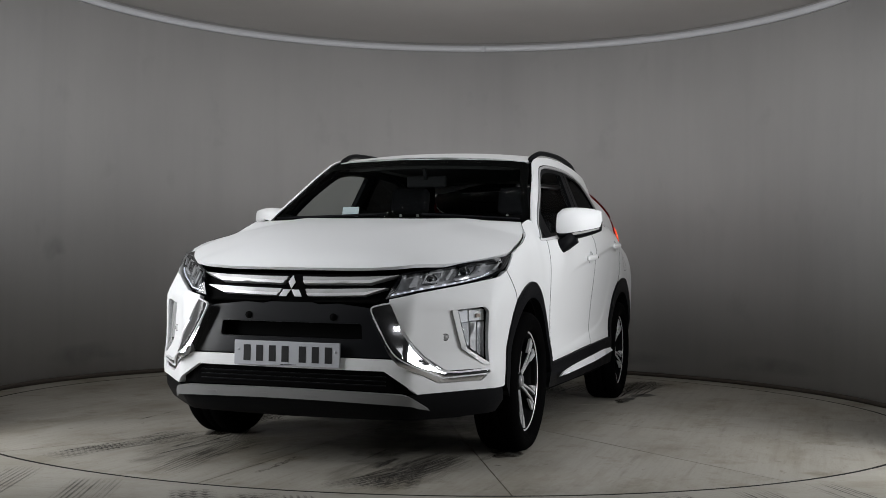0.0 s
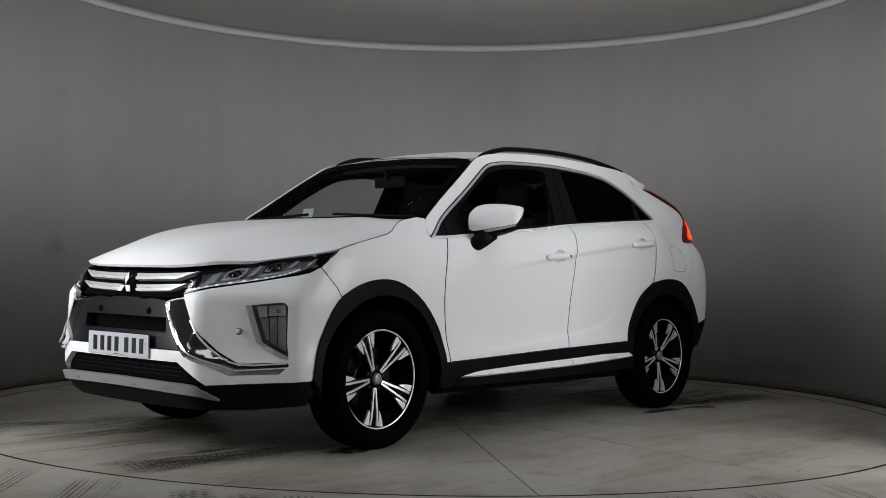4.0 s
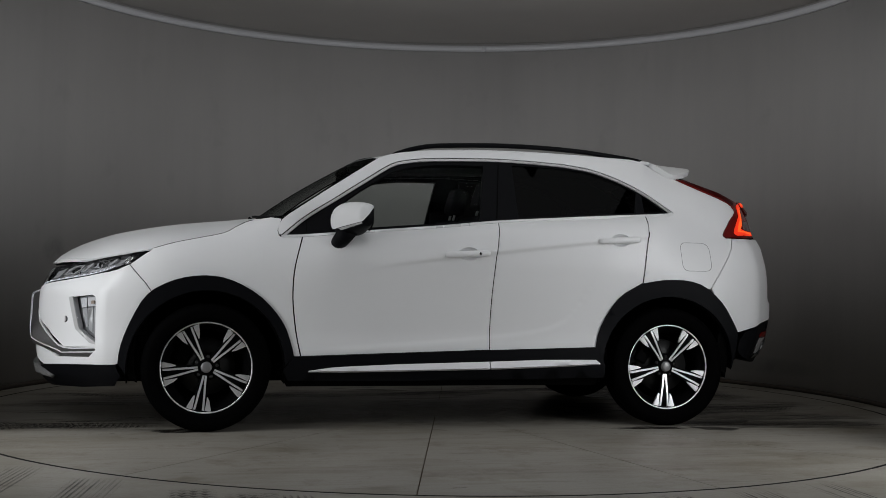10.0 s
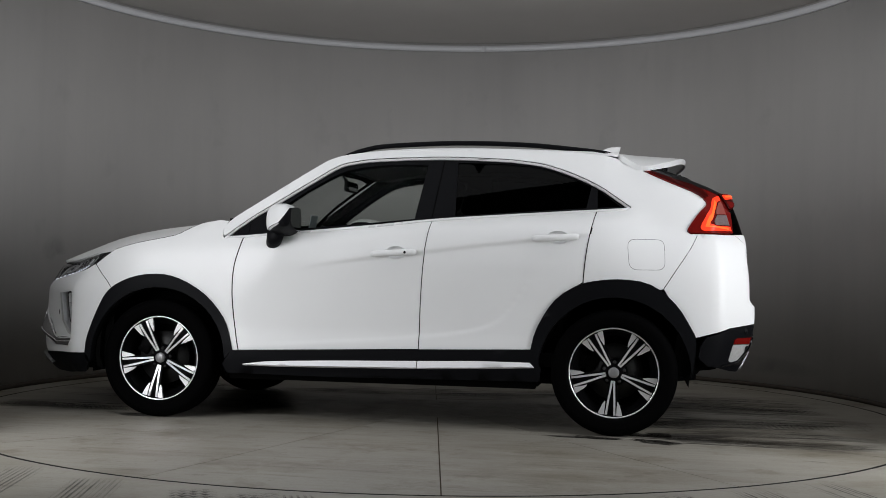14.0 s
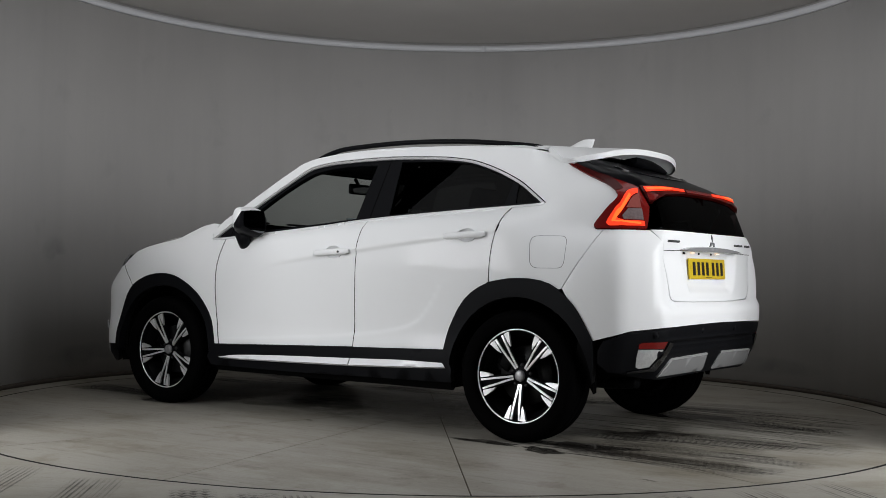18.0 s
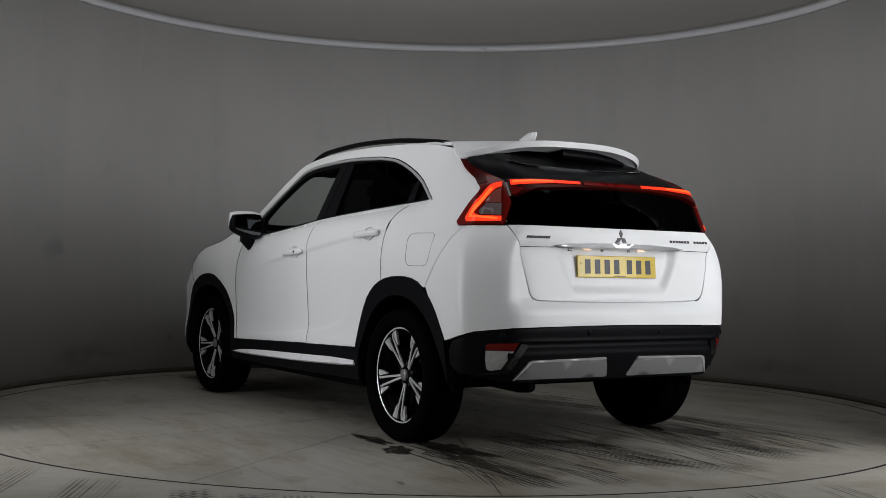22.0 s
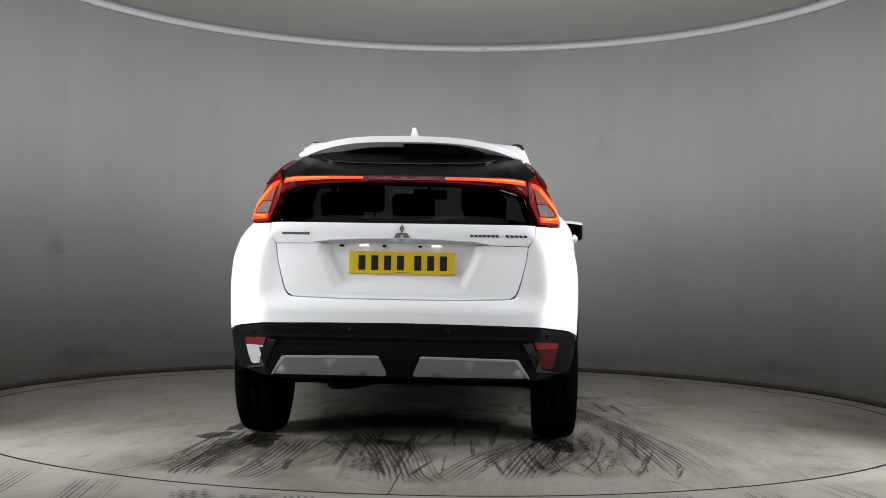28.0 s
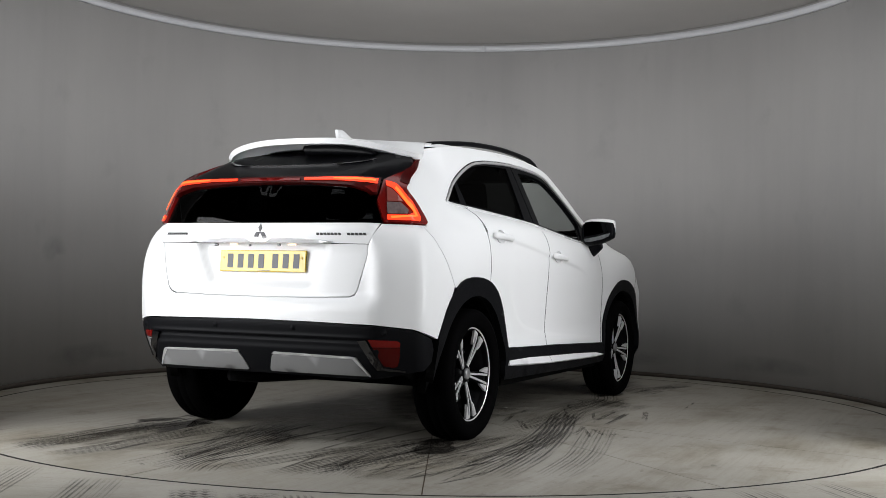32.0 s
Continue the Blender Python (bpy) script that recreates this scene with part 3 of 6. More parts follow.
def make_wheel(x, left, first):
    k = 1 if left else -1
    w = lathe("wheel", [(0.20, -0.10), (0.228, -0.095), (0.228, 0.05), (0.236, 0.066), (0.2400, 0.0760), (0.2485, 0.0760), (0.2400, 0.0700), (0.236, 0.060), (0.226, 0.045), (0.205, 0.02), (0.19, -0.09)], DARK_ALLOY, car, "black alloy wheel barrel with machined spokes", 48)
    w.matrix_basis = pose(x, k * 0.786, WR, 0, 0, 0 if left else 180)
    lathe("tyre", [(0.236, -0.10), (0.262, -0.108), (0.30, -0.112), (0.328, -0.104), (0.343, -0.085), (WR, -0.055), (WR, -0.03), (0.3435, -0.027), (0.3435, -0.020), (WR, -0.017),
                   (WR, 0.017), (0.3435, 0.02), (0.3435, 0.027), (WR, 0.03), (WR, 0.055), (0.343, 0.085), (0.328, 0.104), (0.305, 0.112), (0.298, 0.110), (0.28, 0.111), (0.262, 0.104), (0.2535, 0.093), (0.2495, 0.079)],
          TYRE, w, "black road tyre", 64)
    lathe("rim_lip", [(0.2405, 0.0765), (0.2415, 0.0785), (0.2465, 0.0800), (0.2485, 0.0790), (0.2490, 0.0765)], MACHINED, w, "bright machined rim edge", 64)
    lathe("brake_disc", [(0.05, -0.012), (0.155, -0.012), (0.157, -0.03), (0.05, -0.03)], DISC, w, "steel brake disc", 40)
    lathe("dust_shield", [(0.0, -0.06), (0.215, -0.06), (0.218, -0.07)], SHELL, w, "", 40)
    cal = block("caliper", (-0.05, 0.05, -0.06, 0.0, 0.10, 0.175), DARK_ALLOY, w, "dark brake caliper", 0.012)
    cal.matrix_basis = pose(0, 0, 0, 0, 60, 0)
    # spokes: two narrow machined ribs that fork from the hub, each with a bright fin at the rim
    for i in range(5):
        turn = pose(0, 0, 0, 0, -(first + 72 * i) if left else (first + 72 * i) - 180, 0)
        rows = [(0.045, 0.006, 0.048), (0.09, 0.010, 0.056), (0.15, 0.0165, 0.066), (0.20, 0.0205, 0.072), (0.232, 0.024, 0.072)]

        def strip(name, path, mat, label="", depth=0.02):
            v = []
            for r, c0, c1, h in path:
                v += [(r, h - depth, c0 - 0.001), (r, h, c0), (r, h, c1), (r, h - depth, c1 + 0.001)]
            f = ring_faces(4, len(path), True) + [(3, 2, 1, 0), tuple(len(path) * 4 - 4 + q for q in range(4))]
            ob = mesh_part(name, v, f, mat, w, label, smooth=False)
            ob.matrix_basis = turn
            return ob
        strip("spoke", [(r, -c - 0.014, c + 0.014, h - 0.006) for r, c, h in rows[:-1]] + [(0.232, -0.06, 0.06, 0.058)], DARK_ALLOY, "black spoke core", 0.03)
        for s in (-1, 1):
            strip("spoke_rib", [(r, s * c - 0.0052, s * c + 0.0052, h) for r, c, h in rows], MACHINED, "bright machined spoke rib", 0.01)
            strip("spoke_fin", [(0.158, s * 0.0345 - 0.0015, s * 0.0345 + 0.0015, 0.064), (0.18, s * 0.041 - 0.008, s * 0.041 + 0.008, 0.068), (0.183, s * 0.041 - 0.0085, s * 0.041 + 0.0085, 0.068), (0.232, s * 0.051 - 0.016, s * 0.051 + 0.018, 0.072)], MACHINED, "bright machined spoke fin", 0.012)
        nut = lathe("wheel_nut", [(0.0, 0.045), (0.008, 0.044), (0.0105, 0.04), (0.0105, 0.02)], DISC, w, "", 10)
        nut.matrix_basis = turn @ pose(0, 0, 0, 0, 36, 0) @ pose(0.057, 0, 0)
    lathe("hub_cap", [(0.0, 0.0645), (0.015, 0.064), (0.024, 0.0625), (0.0285, 0.059), (0.030, 0.05), (0.030, 0.03)], CAP_SILVER, w, "satin silver hub cap", 32)
    lathe("hub", [(0.0, 0.05), (0.040, 0.048), (0.055, 0.042), (0.074, 0.03), (0.077, 0.0)], DARK_ALLOY, w, "black hub", 32)
    return w


for x, first in ((1.335, 63), (-1.335, 58)):
    for left in (True, False):
        make_wheel(x, left, first if left else 61)


# ---- body: understructure ----
ARCH_F, ARCH_R = (1.335, 0.345), (-1.335, 0.345)


def arch(c, r, a0, a1, n=16, squash=1.0):
    return [(c[0] + r * math.cos(radians(a0 + (a1 - a0) * i / n)), c[1] + r * squash * math.sin(radians(a0 + (a1 - a0) * i / n))) for i in range(n + 1)]


ARCH_F_OUT = [(1.797, 0.372), (1.783, 0.47), (1.735, 0.60), (1.650, 0.742), (1.51, 0.82), (1.351, 0.846), (1.205, 0.821), (1.046, 0.73), (0.931, 0.597), (0.885, 0.48), (0.868, 0.41)]
ARCH_R_OUT = [(-0.878, 0.46), (-0.91, 0.582), (-1.01, 0.742), (-1.158, 0.832), (-1.347, 0.862), (-1.529, 0.836), (-1.666, 0.73), (-1.745, 0.61), (-1.775, 0.553)]

under = [(1.70, 0.25)] + arch(ARCH_F, 0.415, -10, 190) + [(0.9, 0.22), (-0.9, 0.22)] + arch(ARCH_R, 0.415, -10, 190)
low = side(under) + [(-1.68, 0.40), (-1.68, 1.24), (-1.44, 1.24), (-0.3, 1.16), (0.5, 1.08), (0.9, 1.04), (1.1, 1.09), (FX + 0.2, 0.98), (1.70, 0.93)]
both("body_shell", low, skin, SHELL, car, "dark inner body shell", off=-0.032, thick=0.05, cell=0.09)
panel("nose_shell", sym([(0, 0.24), (1.26, 0.26), (1.26, 0.90), (0.6, 0.87), (0, 0.88)]), nose, SHELL, car, "", off=-0.075, thick=0.02, cell=0.09, out=(1, 0, 0))
panel("tail_shell", sym([(0, 0.30), (1.14, 0.32), (1.14, 1.06), (0, 1.09)]), tail, SHELL, car, "", off=-0.095, thick=0.02, cell=0.09, out=(-1, 0, 0))


def wheel_well(c, left):
    k = 1 if left else -1
    rows = []
    for y in (0.86, 0.70, 0.50, 0.42):
        r = 0.428 if y > 0.45 else 0.2
        span = [radians(-12 + (204 if c[0] > 0 else 176) * i / 20) for i in range(21)]
        rows.append([(c[0] + r * math.cos(q), k * y, c[1] + r * math.sin(q)) for q in span])
    loft("wheel_well", rows, SHELL, car, "dark plastic wheel well liner")


for c in (ARCH_F, ARCH_R):
    wheel_well(c, True)
    wheel_well(c, False)
block("underbody", (-1.15, 2.1, -0.62, 0.62, 0.25, 0.34), SHELL, car, "dark underbody tray", 0.03)
block("sill_box", (-0.95, 0.95, -0.80, 0.80, 0.27, 0.36), SHELL, car, "", 0.03)
block("engine_bay", (1.0, 2.0, -0.60, 0.60, 0.3, 0.84), SHELL, car, "", 0.03)
block("rear_floor", (-1.92, -0.9, -0.55, 0.55, 0.385, 0.66), SHELL, car, "", 0.03)


# ---- body panels ----
def line_band(path, w):
    """A narrow outline along a path of the surface."""
    left, right = [], []
    for i, p in enumerate(path):
        a, b = Vector(path[max(0, i - 1)]), Vector(path[min(len(path) - 1, i + 1)])
        d = (b - a).normalized()
        q = Vector((-d.y, d.x)) * (w / 2)
        left.append((p[0] + q.x, p[1] + q.y))
        right.append((p[0] - q.x, p[1] - q.y))
    return left + right[::-1]


def from_tail(pts):
    return [(a + RX - TL, z) for a, z in pts]


# outline of the side windows
DLO_LOW = cr([(0.945, 1.068), (0.833, 1.072), (0.656, 1.087), (0.475, 1.103), (0.04, 1.143), (-0.297, 1.179), (-0.8, 1.215), (-1.233, 1.243), (-1.39, 1.253), (-1.43, 1.262)], 4)
DLO_UP = cr([(-1.435, 1.270), (-1.27, 1.372), (-1.1, 1.455), (-0.931, 1.513), (-0.8, 1.535), (-0.675, 1.547), (-0.331, 1.560), (0.048, 1.550), (0.2, 1.535), (0.306, 1.508), (0.45, 1.42), (0.636, 1.300), (0.81, 1.188), (0.94, 1.082)], 4)
DOOR_F = cr([(0.830, 1.064), (0.870, 0.90), (0.880, 0.76), (0.872, 0.64), (0.855, 0.52), (0.832, 0.412)], 4)
DOOR_MID = cr([(-0.296, 1.172), (-0.266, 0.95), (-0.247, 0.70), (-0.241, 0.446)], 4)
DOOR_R = cr([(-1.224, 1.236), (-1.183, 1.03), (-1.163, 0.84)], 4)
ARCH_F_S, ARCH_R_S = side(cr(ARCH_F_OUT, 3)), side(cr(ARCH_R_OUT, 3))
LAMP_EDGE = from_tail(cr([(1.118, 1.476), (1.015, 1.38), (0.926, 1.298), (1.005, 1.225), (1.084, 1.142), (1.070, 1.117)], 4))

# body side: pillars, cant rail and rear quarter in one pressing
top_line = cr([(0.962, 1.10), (0.935, 1.165), (0.80, 1.262), (0.6, 1.395), (0.42, 1.512), (0.36, 1.545), (0.25, 1.575), (0, 1.601), (-0.33, 1.611), (-0.7, 1.606), (-1.09, 1.585), (-1.22, 1.572)], 3)
quarter = (DLO_UP + [(0.955, 1.078)] + top_line + from_tail([(1.30, 1.555), (1.17, 1.51)]) + LAMP_EDGE + from_tail([(0.985, 1.1165)])
           + cr([(-1.808, 1.112), (-1.74, 1.02), (-1.665, 0.92), (-1.594, 0.812)], 3) + [p for p in reversed(ARCH_R_S) if -1.58 < p[0] < -1.166] + [(-1.166, 0.838)] + DOOR_R[::-1][1:-1] + [(-1.229, 1.24), (-1.39, 1.249), (-1.437, 1.262)])
both("body_side", quarter, skin, PAINT, car, "white body side with pillars and rear quarter", cell=0.045)

both("quarter_lining", quarter, skin, SHELL, car, "dark lining behind pillars and quarter", off=-0.022, thick=0, cell=0.08)
DOOR_TOP_F = [p for p in DLO_LOW if -0.29 < p[0] < 0.828]
front_door = [(x - 0.0045, z) for x, z in DOOR_F] + [(-0.2385, 0.448)] + [(x + 0.0025, z) for x, z in DOOR_MID[::-1]] + [(x, z - 0.004) for x, z in DOOR_TOP_F[::-1]]
DOOR_TOP_R = [p for p in DLO_LOW if -1.22 < p[0] < -0.30]
rear_door = ([(x - 0.0025, z) for x, z in DOOR_MID] + [(-0.878, 0.464)] + [p for p in ARCH_R_S if p[0] > -1.15] + [(x + 0.0035, z) for x, z in DOOR_R[::-1]] + [(x, z - 0.004) for x, z in DOOR_TOP_R[::-1]])
crease = curve((-1.25, 1.12), (-0.858, 1.077), (-0.533, 1.039), (-0.262, 1.004), (0.049, 0.966), (0.266, 0.938), (0.429, 0.905), (0.55, 0.85))


def door_skin(s, z):
    """The flank with its crease below the handles and the scallop over the sill."""
    x, y, z = skin(s, z)
    fade = ease((0.55 - s) / 0.5) * ease((s + 1.45) / 0.3)
    d = crease(s) - z
    lift = 0.009 * math.exp(-(d / 0.07) ** 2) if d < 0 else 0.009 * math.exp(-(d / 0.013) ** 2)
    foot = curve_foot(s)
    rise = (curve_foot(s + 0.01) - curve_foot(s - 0.01)) / 0.02
    e = (z - foot - 0.012) / math.hypot(1.0, rise)
    sc = -0.0048 * math.exp(-(e / (0.14 if e > 0 else 0.015)) ** 2)
    return x, y + fade * (lift - 0.003) + sc * ease((0.9 - s) / 0.5) * ease((s + 0.92) / 0.14), z


curve_foot = curve((-1.0, 0.95), (-0.864, 0.838), (-0.765, 0.699), (-0.688, 0.618), (-0.583, 0.57), (-0.426, 0.541), (-0.233, 0.518), (0.319, 0.474), (0.9, 0.44))
CUPS = [[(x + 0.060 * math.cos(2 * math.pi * i / 28), z + 0.037 * math.sin(2 * math.pi * i / 28)) for i in range(28)] for x, z in ((-0.1055, 0.9905), (-1.0205, 1.087))]
both("front_door", ring(front_door, CUPS[0]), door_skin, PAINT, car, "white front door", cell=0.03, dv=0.0095)
both("rear_door", ring(rear_door, CUPS[1]), door_skin, PAINT, car, "white rear door", cell=0.03, dv=0.0095)

HOODLINE = side(cr([(1.095, 1.155), (1.133, 1.144), (1.19, 1.115), (1.255, 1.079), (1.40, 1.046), (1.52, 1.019), (1.625, 0.987)], 3))
fender = ([(x + 0.0025, z) for x, z in DOOR_F] + [p for p in reversed(ARCH_F_S) if p[0] < 1.63] + [(1.646, 0.757), (1.685, 0.80), (1.804, 0.898)]
          + [(1.752, 0.952), (1.722, 0.980)] + HOODLINE[::-1] + [(1.0, 1.172), (0.942, 1.166), (0.966, 1.10), (0.957, 1.072), (0.945, 1.062)])
both("fender", fender, skin, PAINT, car, "white front wing", cell=0.04)

# bonnet
BACK = [(1.098, 0.0), (1.09, 0.2), (1.055, 0.42), (1.0, 0.62), (0.985, 0.70), (1.03, 0.748), (1.085, 0.762)]
half = [(2.205, 0.0), (2.203, 0.15), (2.195, 0.30), (2.176, 0.42), (2.146, 0.507), (2.085, 0.566), (2.0, 0.630), (1.88, 0.712), (1.75, 0.790), (1.66, 0.834), (1.605, 0.846), (1.52, 0.842), (1.40, 0.834), (1.255, 0.813), (1.19, 0.795), (1.145, 0.776)]
outline = cr([(x, y) for x, y in half], 3) + [(x, y) for x, y in BACK[::-1]]
outline = outline + [(x, -y) for x, y in reversed(outline) if y > 1e-6]


def bonnet_surf(x, y):
    """The bonnet with its two soft ridges."""
    x, y, z = hood_top(x, y)
    r = 0.30 + 0.17 * ease((2.1 - x) / 1.0)
    d = abs(y) - r
    return x, y, z + 0.008 * ease((2.15 - x) / 0.3) * (math.exp(-(d / 0.05) ** 2) if d > 0 else math.exp(-(d / 0.18) ** 2))


panel("bonnet", outline, bonnet_surf, PAINT, car, "white bonnet", out=(0, 0, 1), thick=0.018, cell=0.05)

# roof and spoiler
half = [(0.452, 0.0), (0.432, 0.3), (0.397, 0.48), (0.352, 0.592), (0.25, 0.622), (0, 0.634), (-0.33, 0.642), (-0.7, 0.63), (-1.09, 0.594), (-1.3, 0.568), (-1.333, 0.562), (-1.333, 0.0)]
panel("roof", half + [(x, -y) for x, y in reversed(half) if y > 0], roof_top, PAINT, car, "white roof", out=(0, 0, 1), thick=0.02, cell=0.06)
half = [(-1.337, 0.0), (-1.337, 0.560), (-1.39, 0.588), (-1.45, 0.612), (-1.49, 0.608)] + cr([(-1.52, 0.590), (-1.59, 0.528), (-1.645, 0.45), (-1.69, 0.30), (-1.712, 0.15), (-1.718, 0.0)], 4)
panel("spoiler", half + [(x, -y) for x, y in reversed(half) if y > 0], roof_top, PAINT, car, "white roof spoiler", out=(0, 0, 1), thick=0.032, cell=0.04)
te_x = curve((0.0, -1.709), (0.15, -1.703), (0.29, -1.681), (0.44, -1.636), (0.525, -1.584), (0.60, -1.512))
te_in = curve((0.0, 1.549), (0.2, 1.544), (0.4, 1.515), (0.60, 1.478))
rows = [[], [], []]
for i in range(49):
    y = -0.60 + 1.2 * i / 48
    x = te_x(abs(y))
    a, b = Vector((x, y, roof_top(x, y)[2] - 0.024)), Vector((max(x + 0.03, -1.53), y * 0.985, te_in(abs(y))))
    rows[0].append(tuple(a))
    rows[1].append(tuple(a.lerp(b, 0.5) + Vector((0, 0, 0.005))))
    rows[2].append(tuple(b))
loft("spoiler_underside", rows, PAINT, car, "white spoiler underside")

# windscreen
half = [(0.0, 1.148), (0.4, 1.152), (0.66, 1.158), (0.765, 1.176), (0.70, 1.33), (0.655, 1.46), (0.628, 1.528), (0.60, 1.545), (0.45, 1.562), (0.25, 1.571), (0, 1.575)]
panel("windscreen", sym(half), screen, CLEAR, car, "clear windscreen", out=(1, 0, 0.5), off=-0.004, thick=0, cell=0.06)
inner = [(0.0, 1.19), (0.4, 1.194), (0.62, 1.2), (0.715, 1.215), (0.66, 1.33), (0.61, 1.46), (0.59, 1.50), (0.45, 1.515), (0, 1.52)]
panel("windscreen_band", ring(sym(half), sym(inner)), screen, SHELL, car, "black printed windscreen edge", out=(1, 0, 0.5), off=-0.009, thick=0, cell=0.06)
for k in (-1, 1):
    p0 = [Vector(screen(k * 0.72, 1.165)) + Vector((0.02, 0, 0.012)), Vector(screen(k * 0.1 + 0.1, 1.185)) + Vector((0.02, 0, 0.012))]
    tube("wiper", [tuple(p0[0].lerp(p0[1], i / 8)) for i in range(9)], 0.008, CLAD, car, "black windscreen wiper", 6)
half = [(1.10, 0.0), (1.07, 0.4), (0.99, 0.68), (0.93, 0.755), (0.90, 0.70), (0.98, 0.4), (1.02, 0.0)]
panel("cowl", half + [(x, -y) for x, y in reversed(half) if y > 0], lambda x, y: (x, y, 1.135 + 0.03 * (1 - abs(y))), CLAD, car, "black cowl under the windscreen", out=(0, 0, 1), thick=0.02, cell=0.08)

# front bumper
SMOKED = node_mat("smoked_reflector", (0.30, 0.30, 0.31), 0.25, 0.3, grain=0.3, scale=60, bump=0.2)
AMBER = node_mat("amber_bulb", (0.34, 0.27, 0.22), 0.3, grain=0.1, scale=60)
DULL_CHROME = node_mat("lamp_chrome", (0.78, 0.78, 0.79), 0.2, 0.55, grain=0.25, scale=45, bump=0.3)
SEAM = [(1.07, 0.374), (1.10, 0.46), (1.113, 0.552), (1.155, 0.654), (1.205, 0.757), (1.168, 0.80), (1.056, 0.898)]
BAND_IN = [(0.452, 0.742), (0.462, 0.732), (0.507, 0.646), (0.558, 0.577), (0.63, 0.508), (0.739, 0.449), (0.959, 0.456)]
half = ([(0, 0.447), (0.25, 0.448), (0.436, 0.448), (0.587, 0.348), (0.8, 0.357), (1.05, 0.366)] + SEAM
        + [(1.018, 0.870), (0.977, 0.858), (0.809, 0.828), (0.58, 0.792), (0.448, 0.762)] + BAND_IN + [(0.968, 0.44), (0.925, 0.400), (0.692, 0.393), (0.514, 0.472), (0.473, 0.499), (0.273, 0.500), (0, 0.501)])
FOG = rounded([(0.762, 0.716), (0.935, 0.733), (0.957, 0.715), (0.966, 0.474), (0.93, 0.480), (0.825, 0.549)], 0.012, 3)
outline = ring(ring(sym(half), FOG), [(-a, z) for a, z in FOG])


def bumper_surf(a, z):
    """The nose with hollowed cheeks."""
    x, y, z = front(a, z)
    f = ease((abs(a) - 0.50) / 0.12) * ease((0.97 - abs(a)) / 0.12) * ease((z - 0.44) / 0.08) * ease((0.745 - z) / 0.03)
    return x - 0.014 * f, y, z


cheek_edge = curve((0.40, 0.76), (0.447, 0.738), (0.506, 0.628), (0.575, 0.556), (0.646, 0.505), (0.732, 0.473), (0.76, 0.47))


def band_surf(a, z):
    """The chrome band, its face turned outwards from a raised inner edge."""
    x, y, z = front(a, z)
    return x + 0.45 * min(0.09, max(0.0, cheek_edge(z) - abs(a))) * ease((z - 0.40) / 0.08), y, z


